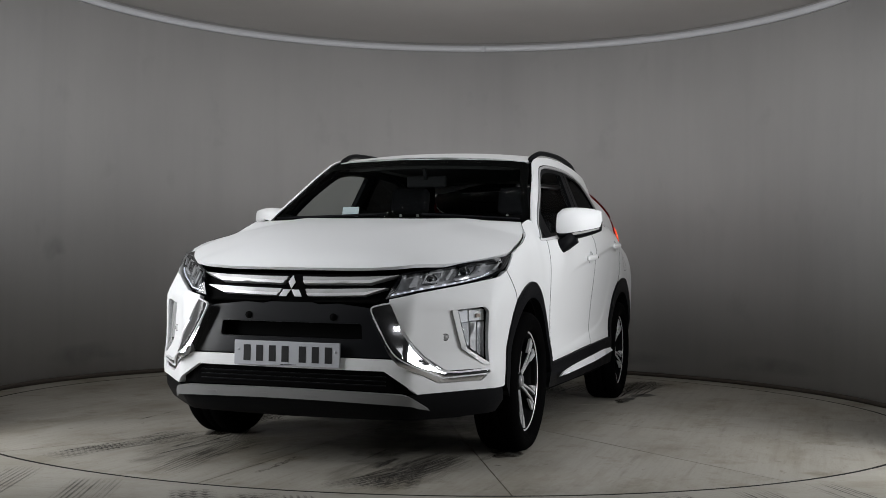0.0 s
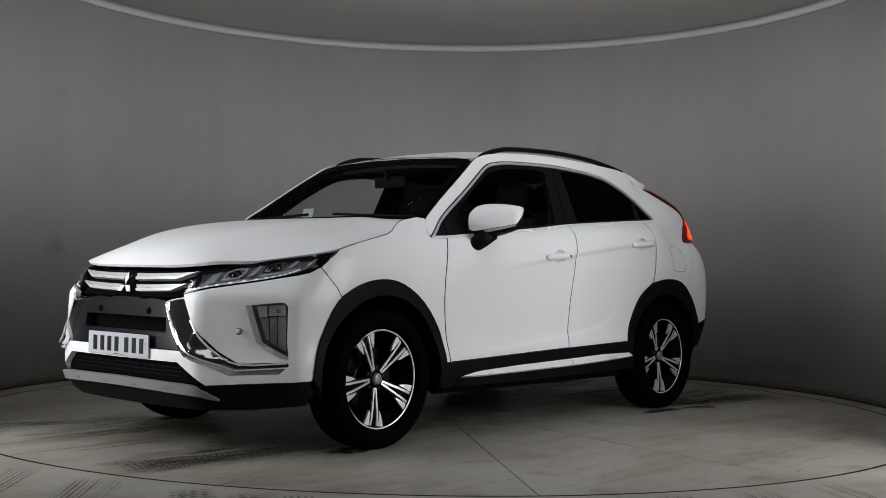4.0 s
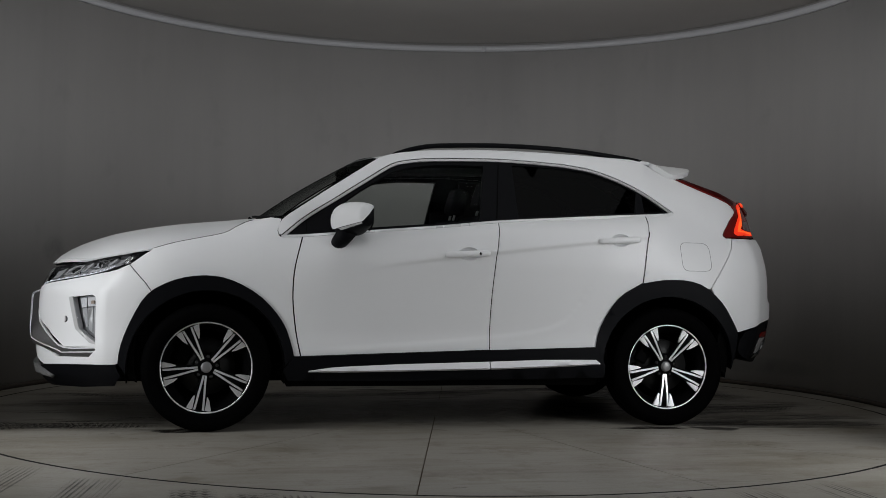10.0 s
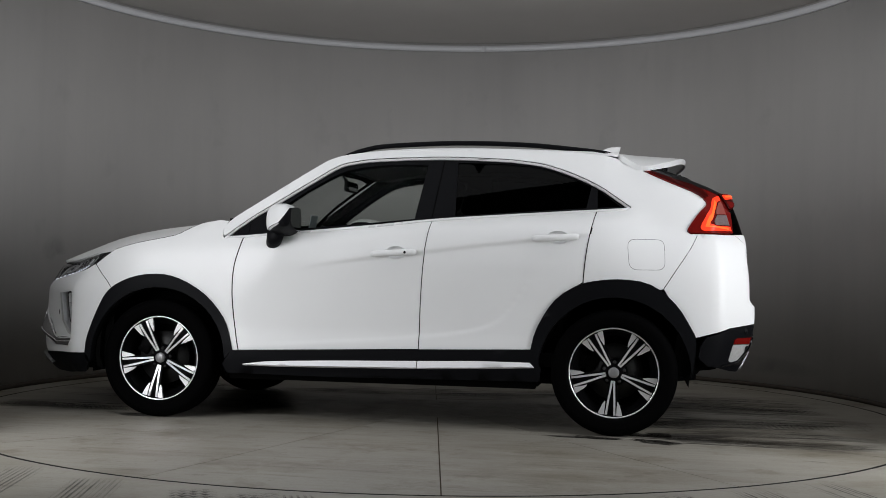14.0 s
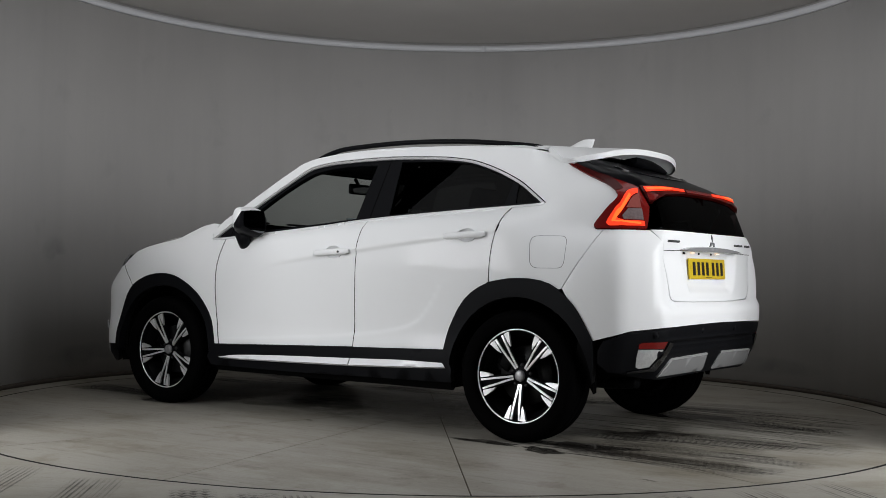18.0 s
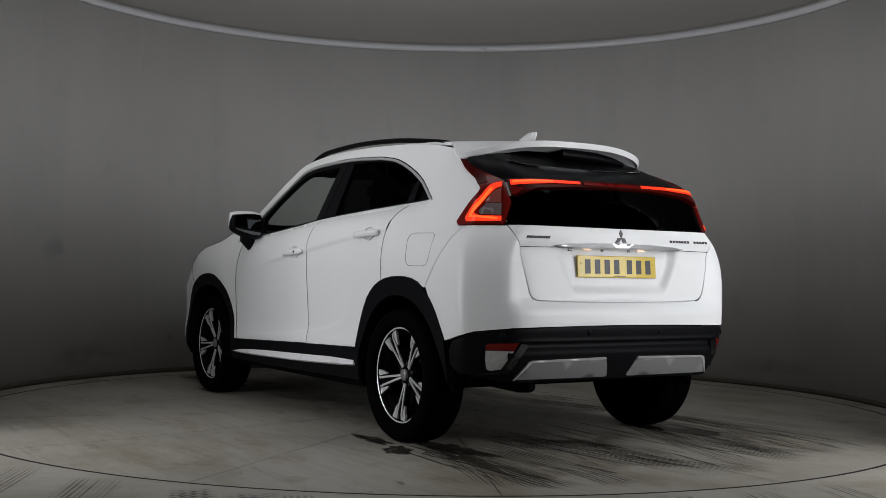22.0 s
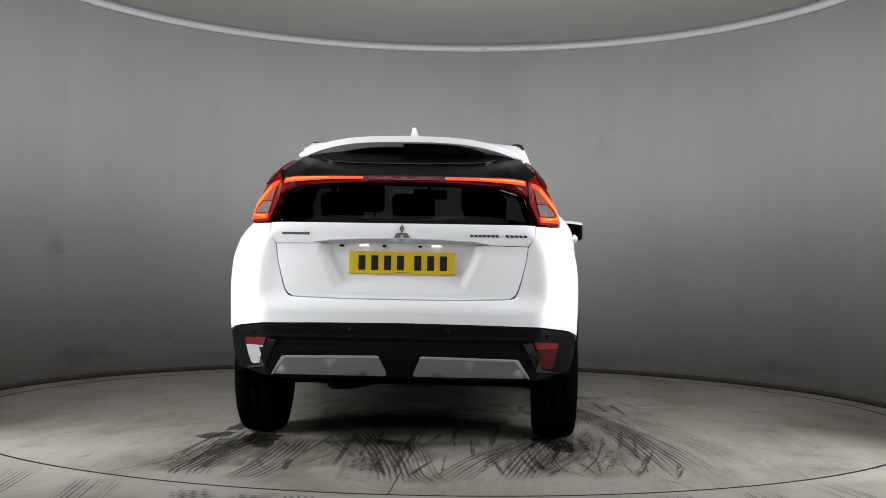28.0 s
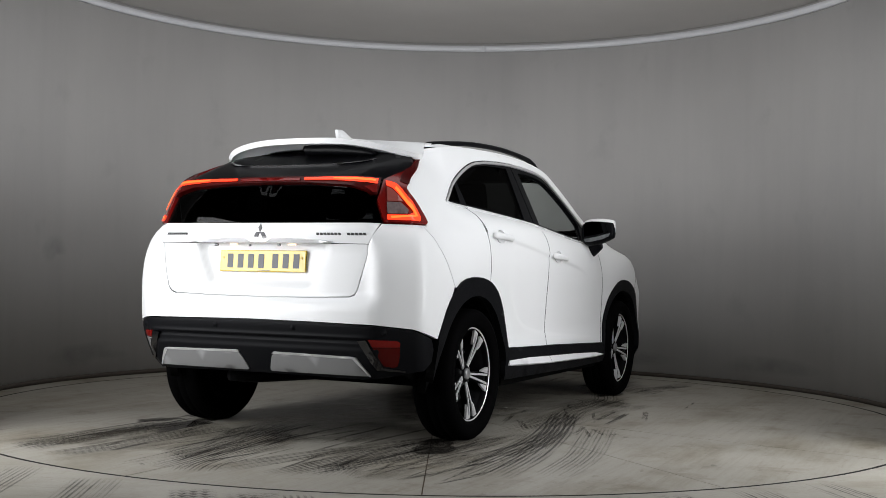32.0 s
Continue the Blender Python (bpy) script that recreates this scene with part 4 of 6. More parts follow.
panel("front_bumper", outline, bumper_surf, PAINT, car, "white front bumper", out=(1, 0, 0), thick=0.03, cell=0.03)
for mirror in (False, True):
    s = -1 if mirror else 1

    def flip(pts):
        return [(s * a, z) for a, z in pts]
    bezel = panel("fog_lamp", flip(FOG), front, SMOKED, car, "fog lamp in a chromed housing", off=-0.05, thick=0, cell=0.04, out=(1, 0, 0))
    panel("chrome_edge", flip([(0.760, 0.717), (0.788, 0.720), (0.852, 0.546), (0.966, 0.480), (0.967, 0.470), (0.93, 0.476), (0.823, 0.547)]), front, SATIN, bezel, "satin chrome edge of the fog lamp", off=0.003, thick=0.035, cell=0.03, out=(1, 0, 0))
    for pts, mat, what in (([(0.815, 0.712), (0.862, 0.716), (0.868, 0.665), (0.832, 0.660)], BRIGHT, "bright reflector facet"), ([(0.870, 0.716), (0.945, 0.722), (0.950, 0.672), (0.875, 0.668)], BRIGHT, "bright reflector facet"),
                           ([(0.836, 0.655), (0.872, 0.660), (0.884, 0.560), (0.872, 0.555)], DULL_CHROME, "dull reflector facet"), ([(0.878, 0.660), (0.912, 0.663), (0.918, 0.530), (0.890, 0.545)], SATIN, "satin reflector facet"),
                           ([(0.918, 0.663), (0.952, 0.664), (0.958, 0.505), (0.924, 0.525)], DULL_CHROME, "dull reflector facet"), ([(0.905, 0.700), (0.925, 0.702), (0.927, 0.684), (0.907, 0.683)], AMBER, "amber bulb")):
        panel("reflector", flip(pts), front, mat, bezel, what, off=-0.030 if what != "amber bulb" else -0.020, thick=0.014, cell=0.05, out=(1, 0, 0))
    panel("lens", flip(FOG), front, LENS, bezel, "clear lens", off=-0.006, thick=0, cell=0.04, out=(1, 0, 0))
    band = panel("grille_surround", flip([(0.395, 0.724), (0.43, 0.738), (0.477, 0.747), (0.473, 0.732), (0.505, 0.646), (0.556, 0.575), (0.628, 0.506), (0.738, 0.447), (0.959, 0.454), (0.965, 0.442), (0.922, 0.402), (0.692, 0.396), (0.512, 0.475), (0.471, 0.526), (0.422, 0.621), (0.379, 0.712)]), band_surf, POLISHED, car, "polished chrome band sweeping under the fog lamp", off=-0.006, thick=0.06, cell=0.02, out=(1, 0, 0))
    panel("chrome_line", flip(line_band(cr([(0.462, 0.748), (0.418, 0.738), (0.388, 0.722), (0.404, 0.68), (0.436, 0.622), (0.488, 0.534), (0.548, 0.490), (0.709, 0.422), (0.74, 0.418), (0.962, 0.430)], 3), 0.006)), band_surf, BRIGHT, band, "thin bright edge of the chrome band", off=-0.002, thick=0.012, cell=0.03, out=(1, 0, 0))
    panel("chrome_strip", flip(line_band(cr([(0.503, 0.645), (0.555, 0.573), (0.628, 0.503), (0.738, 0.444), (0.960, 0.452)], 3), 0.008)), front, BRIGHT, band, "chrome strip along the cheek", off=0.001, thick=0.012, cell=0.03, out=(1, 0, 0))
    q = front(s * 0.729, 0.597)
    eye = lathe("parking_sensor", [(0.0, 0.002), (0.008, 0.002), (0.010, 0.0), (0.013, 0.001), (0.014, -0.004)], SATIN, car, "silver parking sensor", 20)
    ringed = lathe("sensor_ring", [(0.0135, 0.002), (0.0155, 0.002), (0.016, 0.0)], SHELL, eye, "", 20)
    eye.matrix_basis = pose(q[0] - 0.0115, q[1] - s * 0.001, q[2], 0, 0, -58 if s > 0 else -122)
    q = front(s * 0.20, 0.678)
    eye = lathe("parking_sensor", [(0.0, 0.004), (0.008, 0.004), (0.010, 0.0), (0.015, 0.002), (0.017, -0.004)], SHELL, car, "black parking sensor", 20)
    eye.matrix_basis = pose(q[0] - 0.012, q[1], q[2], 0, 0, -90 - s * -5)

# grille
GREY_PLASTIC = node_mat("satin_black_panel", (0.007, 0.0074, 0.009), 0.3, grain=0.05, scale=500, spec=0.4)
half = [(0, 0.744), (0.10, 0.744), (0.135, 0.735), (0.218, 0.742), (0.376, 0.722), (0.379, 0.710), (0.422, 0.621), (0.471, 0.526), (0.474, 0.505), (0.273, 0.505), (0, 0.505)]
SLOT = rounded([(-0.33, 0.652), (0.33, 0.652), (0.338, 0.583), (-0.338, 0.583)], 0.012, 3)
panel("lower_grille", ring(sym(half), SLOT), front, GREY_PLASTIC, car, "satin black grille panel with a slot", off=-0.016, thick=0.04, cell=0.05, out=(1, 0, 0))
half = [(0, 0.896), (0.298, 0.898), (0.43, 0.893), (0.515, 0.884), (0.458, 0.768), (0.40, 0.748), (0.218, 0.748), (0.10, 0.750), (0, 0.750)]
grille = panel("grille", sym(half), front, SHELL, car, "black upper grille with bright bars", off=-0.045, thick=0, cell=0.05, out=(1, 0, 0))
for s in (-1, 1):
    def flip(pts):
        return [(s * a, z) for a, z in pts]
    for up, dn in (([(0.035, 0.866), (0.169, 0.866), (0.345, 0.872), (0.492, 0.882)], [(0.36, 0.838), (0.18, 0.832), (0.05, 0.829)]), ([(0.056, 0.806), (0.2, 0.809), (0.33, 0.815), (0.440, 0.821)], [(0.335, 0.782), (0.2, 0.776), (0.075, 0.773)])):
        mid = [((a[0] + b[0]) / 2, (a[1] * 0.42 + b[1] * 0.58)) for a, b in zip(up, [dn[2], dn[1], dn[0], (up[3][0] * 0.97, up[3][1] - 0.003)])]
        bar = panel("grille_bar", flip(up + mid[::-1]), front, SATIN, grille, "satin silver grille bar", off=-0.020, thick=0.03, cell=0.05, out=(1, 0, 0))
        panel("bar_edge", flip([(a, z - 0.001) for a, z in mid] + dn), front, CHROME, grille, "polished lower edge of the grille bar", off=-0.012, thick=0.03, cell=0.05, out=(1, 0, 0))
    panel("grille_rib", flip([(0.10, 0.756), (0.40, 0.762), (0.39, 0.752), (0.11, 0.748)]), front, SHELL, grille, "", off=-0.02, thick=0.02, cell=0.05, out=(1, 0, 0))


BADGE_SILVER = node_mat("badge_silver", (0.13, 0.13, 0.135), 0.5, grain=0.05, scale=80, spec=0.2)


def emblem(surf, z, r, way, parent, silver=BADGE_SILVER):
    """Three plain lozenges round a point, on dark edges."""
    for turn in (90, 210, 330):
        c, d = radians(turn), radians(turn + 90)
        u, w = Vector((math.cos(c), math.sin(c))), Vector((math.cos(d), math.sin(d)))
        for k, off, mat in ((1.0, 0.005, silver), (1.14, 0.002, SHELL)):
            mid = u * 0.515
            q = [Vector((0.0, z)) + r * (mid + (e - mid) * k) for e in (u * 0.04, mid + w * 0.27, u * 0.99, mid - w * 0.27)]
            panel("emblem_lozenge" if k == 1.0 else "emblem_edge", [tuple(p) for p in q], surf, mat, parent, "silver emblem lozenge" if k == 1.0 else "", off=off, thick=0.008, cell=0.02, out=(way, 0, 0))


emblem(front, 0.797, 0.064, 1, grille, BRIGHT)

SKID = node_mat("satin_skid", (0.20, 0.20, 0.20), 0.6, 0.1, grain=0.06, scale=300, spec=0.06)
# lower front
half = [(0, 0.445), (0.25, 0.446), (0.434, 0.446), (0.583, 0.346), (0.52, 0.351), (0.25, 0.357), (0, 0.358)]
lower = panel("lower_intake", sym(half), front, SHELL, car, "black lower air intake", off=-0.03, thick=0, cell=0.05, out=(1, 0, 0))
for z in (0.38, 0.40, 0.42):
    panel("intake_slat", sym([(0, z + 0.003), (0.44, z + 0.003), (0.44, z - 0.003), (0, z - 0.003)]), front, CLAD, lower, "", off=-0.024, thick=0.01, cell=0.08, out=(1, 0, 0))
panel("front_valance", sym([(0, 0.335), (0.515, 0.33), (0.585, 0.344), (0.8, 0.353), (1.05, 0.362), (1.066, 0.30), (1.03, 0.245), (0.8, 0.225), (0, 0.215)]), front, CLAD, car, "black plastic front valance", off=-0.006, thick=0.03, cell=0.05, out=(1, 0, 0))
half = cr([(0, 0.356), (0.25, 0.354), (0.47, 0.350), (0.52, 0.346), (0.56, 0.332), (0.645, 0.281)], 3) + cr([(0.58, 0.292), (0.521, 0.304), (0.25, 0.312), (0, 0.314)], 3)
skid = panel("skid_plate", sym(half), front, SKID, car, "satin silver front skid plate", off=0.014, thick=0.03, cell=0.04, out=(1, 0, 0))
for a in (-0.36, -0.12, 0.12, 0.36):
    panel("skid_slot", [(a - 0.03, 0.334), (a + 0.03, 0.334), (a + 0.026, 0.327), (a - 0.026, 0.327)], front, SKID, skid, "", off=0.0155, thick=0.002, cell=0.05, out=(1, 0, 0))

# cladding round the wheels and along the sills
for c, outer in ((ARCH_F, ARCH_F_S), (ARCH_R, ARCH_R_S)):
    inner = side(arch(c, 0.422, -4, 178, 20) if c[0] > 0 else arch(c, 0.418, 2, 182, 20))
    outline = outer + inner[::-1]
    both("arch_cladding", outline, skin, CLAD, car, "black plastic wheel arch cladding", off=0.010, thick=0.05, cell=0.05)


def blade(x, z):
    """The face of the sill strips, leaning up to the light."""
    return x, skin(x, 0.36)[1] + 0.024 - 0.55 * (z - 0.36), z


sill = [(0.836, 0.408), (0.3, 0.426), (-0.241, 0.444), (-0.6, 0.455), (-0.886, 0.460), (-0.935, 0.36), (-0.93, 0.29), (0.3, 0.275), (0.90, 0.28), (0.925, 0.33), (0.868, 0.412)]
for k, mirror in enumerate((False, True)):
    clad = panel("sill_cladding", sill, skin, CLAD, car, "black plastic sill cladding", off=0.010, thick=0.03, cell=0.06, mirror=mirror)
    panel("sill_strip", cr([(0.790, 0.333), (0.70, 0.345), (0.612, 0.353), (0.3, 0.366), (0.0, 0.374), (-0.236, 0.380)], 3) + [(-0.236, 0.344), (0.3, 0.335), (0.6, 0.331)], blade, SILVER, clad, "satin silver sill strip", off=0.004, thick=0.02, cell=0.05, mirror=mirror)
    panel("sill_strip", [(-0.242, 0.380), (-0.6, 0.391), (-0.865, 0.400), (-0.90, 0.368), (-0.6, 0.356), (-0.242, 0.344)], blade, SILVER, clad, "satin silver sill strip", off=0.004, thick=0.02, cell=0.05, mirror=mirror)


# dark strips drawn for the shaded gaps between panels, some on top of the paint
for mirror in (False, True):
    for line in (DOOR_MID, DOOR_F, DOOR_R):
        panel("door_gap_strip", line_band(line, 0.012), door_skin, SHELL, car, "", off=-0.0045, thick=0, cell=0.05, mirror=mirror)
    for line, surf, w in ((DOOR_R, skin, 0.0032), (DOOR_F, skin, 0.0026), (DOOR_MID, door_skin, 0.0026)):
        panel("shut_line", line_band(line, w), surf, SHELL, car, "", off=0.0008, thick=0.001, cell=0.04, mirror=mirror)
    panel("bonnet_gap_line", line_band(HOODLINE, 0.0026), skin, SHELL, car, "", off=0.0006, thick=0.001, cell=0.03, mirror=mirror)
    panel("bumper_gap_line", line_band([(-a if mirror else a, z) for a, z in SEAM[4:]], 0.0032), front, SHELL, car, "", off=0.0006, thick=0.001, cell=0.03, out=(1, -1 if mirror else 1, 0))


# ---- rear ----
def hatch(a, z):
    """The rear with the lid's field set back over a ledge of the bumper."""
    x, y, z = rear(a, z)
    return x + 0.048 * ease((z - 0.715) / 0.05) * ease((1.12 - z) / 0.16) * ease((0.74 - abs(a)) / 0.14), y, z


half = [(0, 0.746), (0.3, 0.748), (0.525, 0.755), (0.552, 0.764), (0.569, 0.788), (0.602, 0.9), (0.637, 1.01), (0.684, 1.06), (0.762, 1.1165), (0.979, 1.1165)]
half += [(s - RX + TL, z) for s, z in cr([(-1.813, 1.112), (-1.745, 1.02), (-1.67, 0.92), (-1.599, 0.812)], 3)]
half += [(s - RX + TL, z) for s, z in ARCH_R_S if s < -1.602] + [(0.876, 0.606), (0.677, 0.627), (0.35, 0.633), (0, 0.636)]
panel("rear_bumper", sym(half), lambda a, z: hatch(math.copysign(rear_width(abs(a)), a), z), PAINT, car, "white rear bumper", out=(-1, 0, 0), thick=0.025, cell=0.04)
half = [(0, 0.632), (0.35, 0.628), (0.671, 0.619), (0.871, 0.598), (0.948, 0.552), (0.965, 0.50), (0.955, 0.44), (0.91, 0.395), (0.72, 0.362), (0.6, 0.352), (0.3, 0.356), (0, 0.358)]


def valance(a, z):
    """The rear valance with a ledge over the lower part."""
    x, y, z = rear(a, z)
    f = ease((0.52 - z) / 0.03) * ease((0.72 - abs(a)) / 0.06)
    groove = math.exp(-((z - 0.545) / 0.007) ** 2) * ease((0.66 - abs(a)) / 0.05)
    return x - 0.010 * f + 0.012 * groove - 0.010 * ease((0.575 - z) / 0.02) * ease((z - 0.55) / 0.01) * ease((0.66 - abs(a)) / 0.05), y, z


rear_clad = panel("rear_valance", sym(half), valance, CLAD, car, "black plastic rear valance", out=(-1, 0, 0), off=-0.003, thick=0.03, cell=0.03, dv=0.008)
RED = node_mat("red_lens", (0.13, 0.0035, 0.0025), 0.25, spec=0.25, coat=0.15, grain=0.1, scale=60)
RED_DEEP = node_mat("deep_red_lens", (0.055, 0.0016, 0.0012), 0.25, spec=0.2, grain=0.1, scale=60)
RED_DARK = node_mat("dark_red_lens", (0.040, 0.0012, 0.001), 0.3, spec=0.15, grain=0.1, scale=60)
GLOW = glow_mat("lit_red_lens", (1.0, 0.045, 0.012), 1.5)
HOT = glow_mat("lit_orange_lens", (1.0, 0.13, 0.02), 2.1)
INSERT = rounded([(0.645, 0.374), (0.570, 0.459), (0.100, 0.466), (0.062, 0.373)], 0.02, 3)
PINK = node_mat("pale_red_lens", (0.24, 0.06, 0.05), 0.25, coat=0.4, grain=0.15, scale=80)
PALE = node_mat("pale_ribbed_lens", (0.18, 0.14, 0.14), 0.2, 0.2, coat=0.4, grain=0.4, scale=90, bump=0.2)
CLEAR_LENS = node_mat("clear_ribbed_lens", (0.5, 0.5, 0.5), 0.15, 0.25, coat=0.7, grain=0.25, scale=70, bump=0.2)
for s in (-1, 1):
    def flip(pts):
        return [(s * a, z) for a, z in pts]
    panel("skid_insert", flip(INSERT), valance, SKID, rear_clad, "satin silver skid insert", off=0.004, thick=0.02, cell=0.05, out=(-1, 0, 0))
    panel("insert_edge", flip([(0.648, 0.372), (0.578, 0.462), (0.555, 0.4665), (0.110, 0.4735), (0.098, 0.466), (0.112, 0.4655), (0.560, 0.4585), (0.640, 0.374)]), valance, SATIN, rear_clad, "pale top edge of the skid insert", off=0.0065, thick=0.022, cell=0.04, out=(-1, 0, 0))
    lampn = panel("bumper_lamp", flip([(0.802, 0.540), (0.785, 0.549), (0.640, 0.554), (0.660, 0.518), (0.80, 0.518)]), rear, RED, rear_clad, "red bumper lamp", off=0.002, thick=0.006, cell=0.05, out=(-1, 0, 0))
    panel("bumper_lamp", flip([(0.80, 0.514), (0.662, 0.514), (0.715, 0.425), (0.765, 0.416), (0.788, 0.424), (0.798, 0.47)]), rear, CLEAR_LENS if s > 0 else RED_DEEP, rear_clad, "clear reversing lamp" if s > 0 else "red fog lamp", off=0.002, thick=0.006, cell=0.05, out=(-1, 0, 0))
    panel("lamp_surround", flip([(0.632, 0.553), (0.588, 0.548), (0.675, 0.408), (0.83, 0.395), (0.83, 0.402), (0.712, 0.418), (0.652, 0.516)]), rear, GLOSS, rear_clad, "", off=0.010, thick=0.02, cell=0.05, out=(-1, 0, 0))
    for a in (0.23, 0.72):
        q = rear(s * a, 0.600 if a < 0.5 else 0.588)
        eye = lathe("parking_sensor", [(0.0, 0.004), (0.008, 0.004), (0.010, 0.0), (0.015, 0.002), (0.017, -0.004)], CLAD, rear_clad, "black parking sensor", 20)
        eye.matrix_basis = pose(q[0] + 0.002, q[1], q[2], 0, 0, 90 - (s * 4 if a < 0.5 else s * 32))
STRIP_CHROME = node_mat("brushed_chrome", (0.55, 0.55, 0.56), 0.2, 0.6, grain=0.03, scale=80)
# boot lid with the hollow for the plate
half = [(0, 1.120), (0.746, 1.120), (0.672, 1.06), (0.624, 1.012), (0.588, 0.9), (0.553, 0.79), (0.536, 0.769), (0.513, 0.760), (0.3, 0.753), (0, 0.751)]


def lid(a, z):
    """The boot lid; the plate sits in a hollow with soft flanks."""
    x, y, z = hatch(a, z)
    edge = 0.405 - 0.09 * ease((1.02 - z) / 0.25)
    f = ease((edge - abs(a)) / 0.05) * ease((z - 0.785) / 0.05) * (1.0 if z < 1.018 else 0.0)
    return x + 0.034 * f, y, z


boot = panel("boot_lid", sym(half), lid, PAINT, car, "white boot lid with a hollow for the plate", out=(-1, 0, 0), thick=0.025, cell=0.02, dv=0.0107)
panel("lid_groove", sym([(0, 1.0245), (0.632, 1.0165), (0.632, 1.0135), (0, 1.0215)]), hatch, SHELL, boot, "", off=0.0008, thick=0.001, cell=0.04, out=(-1, 0, 0))
half = [(0, 1.047), (0.2, 1.044), (0.36, 1.036), (0.435, 1.026), (0.36, 1.022), (0.2, 1.023), (0, 1.024)]
strip = panel("boot_handle_strip", sym(half), hatch, STRIP_CHROME, boot, "chrome strip over the plate", off=0.022, thick=0.05, cell=0.04, out=(-1, 0, 0))
for a, w in ((0.30, 0.012), (0.09, 0.008), (-0.09, 0.008)):
    q = hatch(a, 1.012)
    block("button", (q[0] + 0.03, q[0] + 0.05, q[1] - w, q[1] + w, 1.002, 1.014), GLOSS, boot, "", 0.003)
PLATE_LAMP = glow_mat("lit_plate_lamp", (1.0, 0.62, 0.38), 1.6, (0.8, 0.8, 0.8))
for a in (0.19, -0.17):
    q = hatch(a, 1.012)
    block("plate_lamp", (q[0] + 0.025, q[0] + 0.05, q[1] - 0.022, q[1] + 0.022, 1.008, 1.014), PLATE_LAMP, boot, "lit plate lamp", 0.002)
emblem(hatch, 1.072, 0.043, -1, boot)
BADGE = node_mat("badge_grey", (0.055, 0.055, 0.056), 0.5, grain=0.2, scale=80, spec=0.1)
# unlettered badge bars
for a0, a1, n in ((0.47, 0.615, 10), (-0.345, -0.495, 7), (-0.525, -0.64, 5)):
    for i in range(n):
        b0, b1 = a0 + (a1 - a0) * (i + 0.1) / n, a0 + (a1 - a0) * (i + 0.85) / n
        panel("badge_bar", [(b0, 1.070), (b1, 1.070), (b1, 1.058), (b0, 1.058)], hatch, BADGE, boot, "", off=0.003, thick=0.004, cell=0.1, out=(-1, 0, 0))
# rear glass above and below the light bar
half = [(0, 1.322), (0.288, 1.319), (0.55, 1.300), (0.65, 1.272), (0.70, 1.24), (0.735, 1.20), (0.757, 1.126), (0, 1.126)]
panel("rear_window", sym(half), rear, REAR_GLASS, car, "tinted lower rear window", out=(-1, 0, 0), off=-0.006, thick=0, cell=0.05)
inner = [(0, 1.312), (0.288, 1.309), (0.54, 1.290), (0.64, 1.262), (0.69, 1.22), (0.725, 1.136), (0, 1.136)]
panel("rear_window_band", ring(sym(half), sym(inner)), rear, GLOSS, car, "black printed window edge", out=(-1, 0, 0), off=-0.011, thick=0, cell=0.05)
half = [(0, 1.357), (0.35, 1.355), (0.60, 1.352), (0.775, 1.345), (0.884, 1.383), (0.96, 1.462), (0.93, 1.49), (0.6, 1.525), (0, 1.545)]
panel("upper_rear_window", sym(half), rear, DARK_GLASS, car, "dark upper rear window", out=(-1, 0, 0.5), off=-0.004, thick=0.01, cell=0.04)
panel("glass_ridge", sym([(0, 1.438), (0.40, 1.443), (0.55, 1.452), (0.64, 1.470), (0.645, 1.466), (0.55, 1.447), (0.40, 1.438), (0, 1.433)]), rear, GLOSS, car, "gloss black ridge of the upper rear window", out=(-1, 0, 0.5), off=0.004, thick=0.01, cell=0.04)
rows = []
for y, zc, hz in ((0.034, 1.540, 0.024), (0.028, 1.540, 0.033), (-0.10, 1.538, 0.034), (-0.22, 1.530, 0.031), (-0.33, 1.517, 0.024), (-0.39, 1.505, 0.014), (-0.405, 1.500, 0.004)):
    rows.append([(-1.56 + 0.05 * math.copysign(abs(math.cos(a)) ** 0.7, math.cos(a)), y, zc + hz * math.copysign(abs(math.sin(a)) ** 0.7, math.sin(a))) for a in (2 * math.pi * i / 20 for i in range(20))])
loft("wiper_cover", rows, DARK_GLASS, car, "black rear wiper cover under the spoiler", closed=True, caps=True)
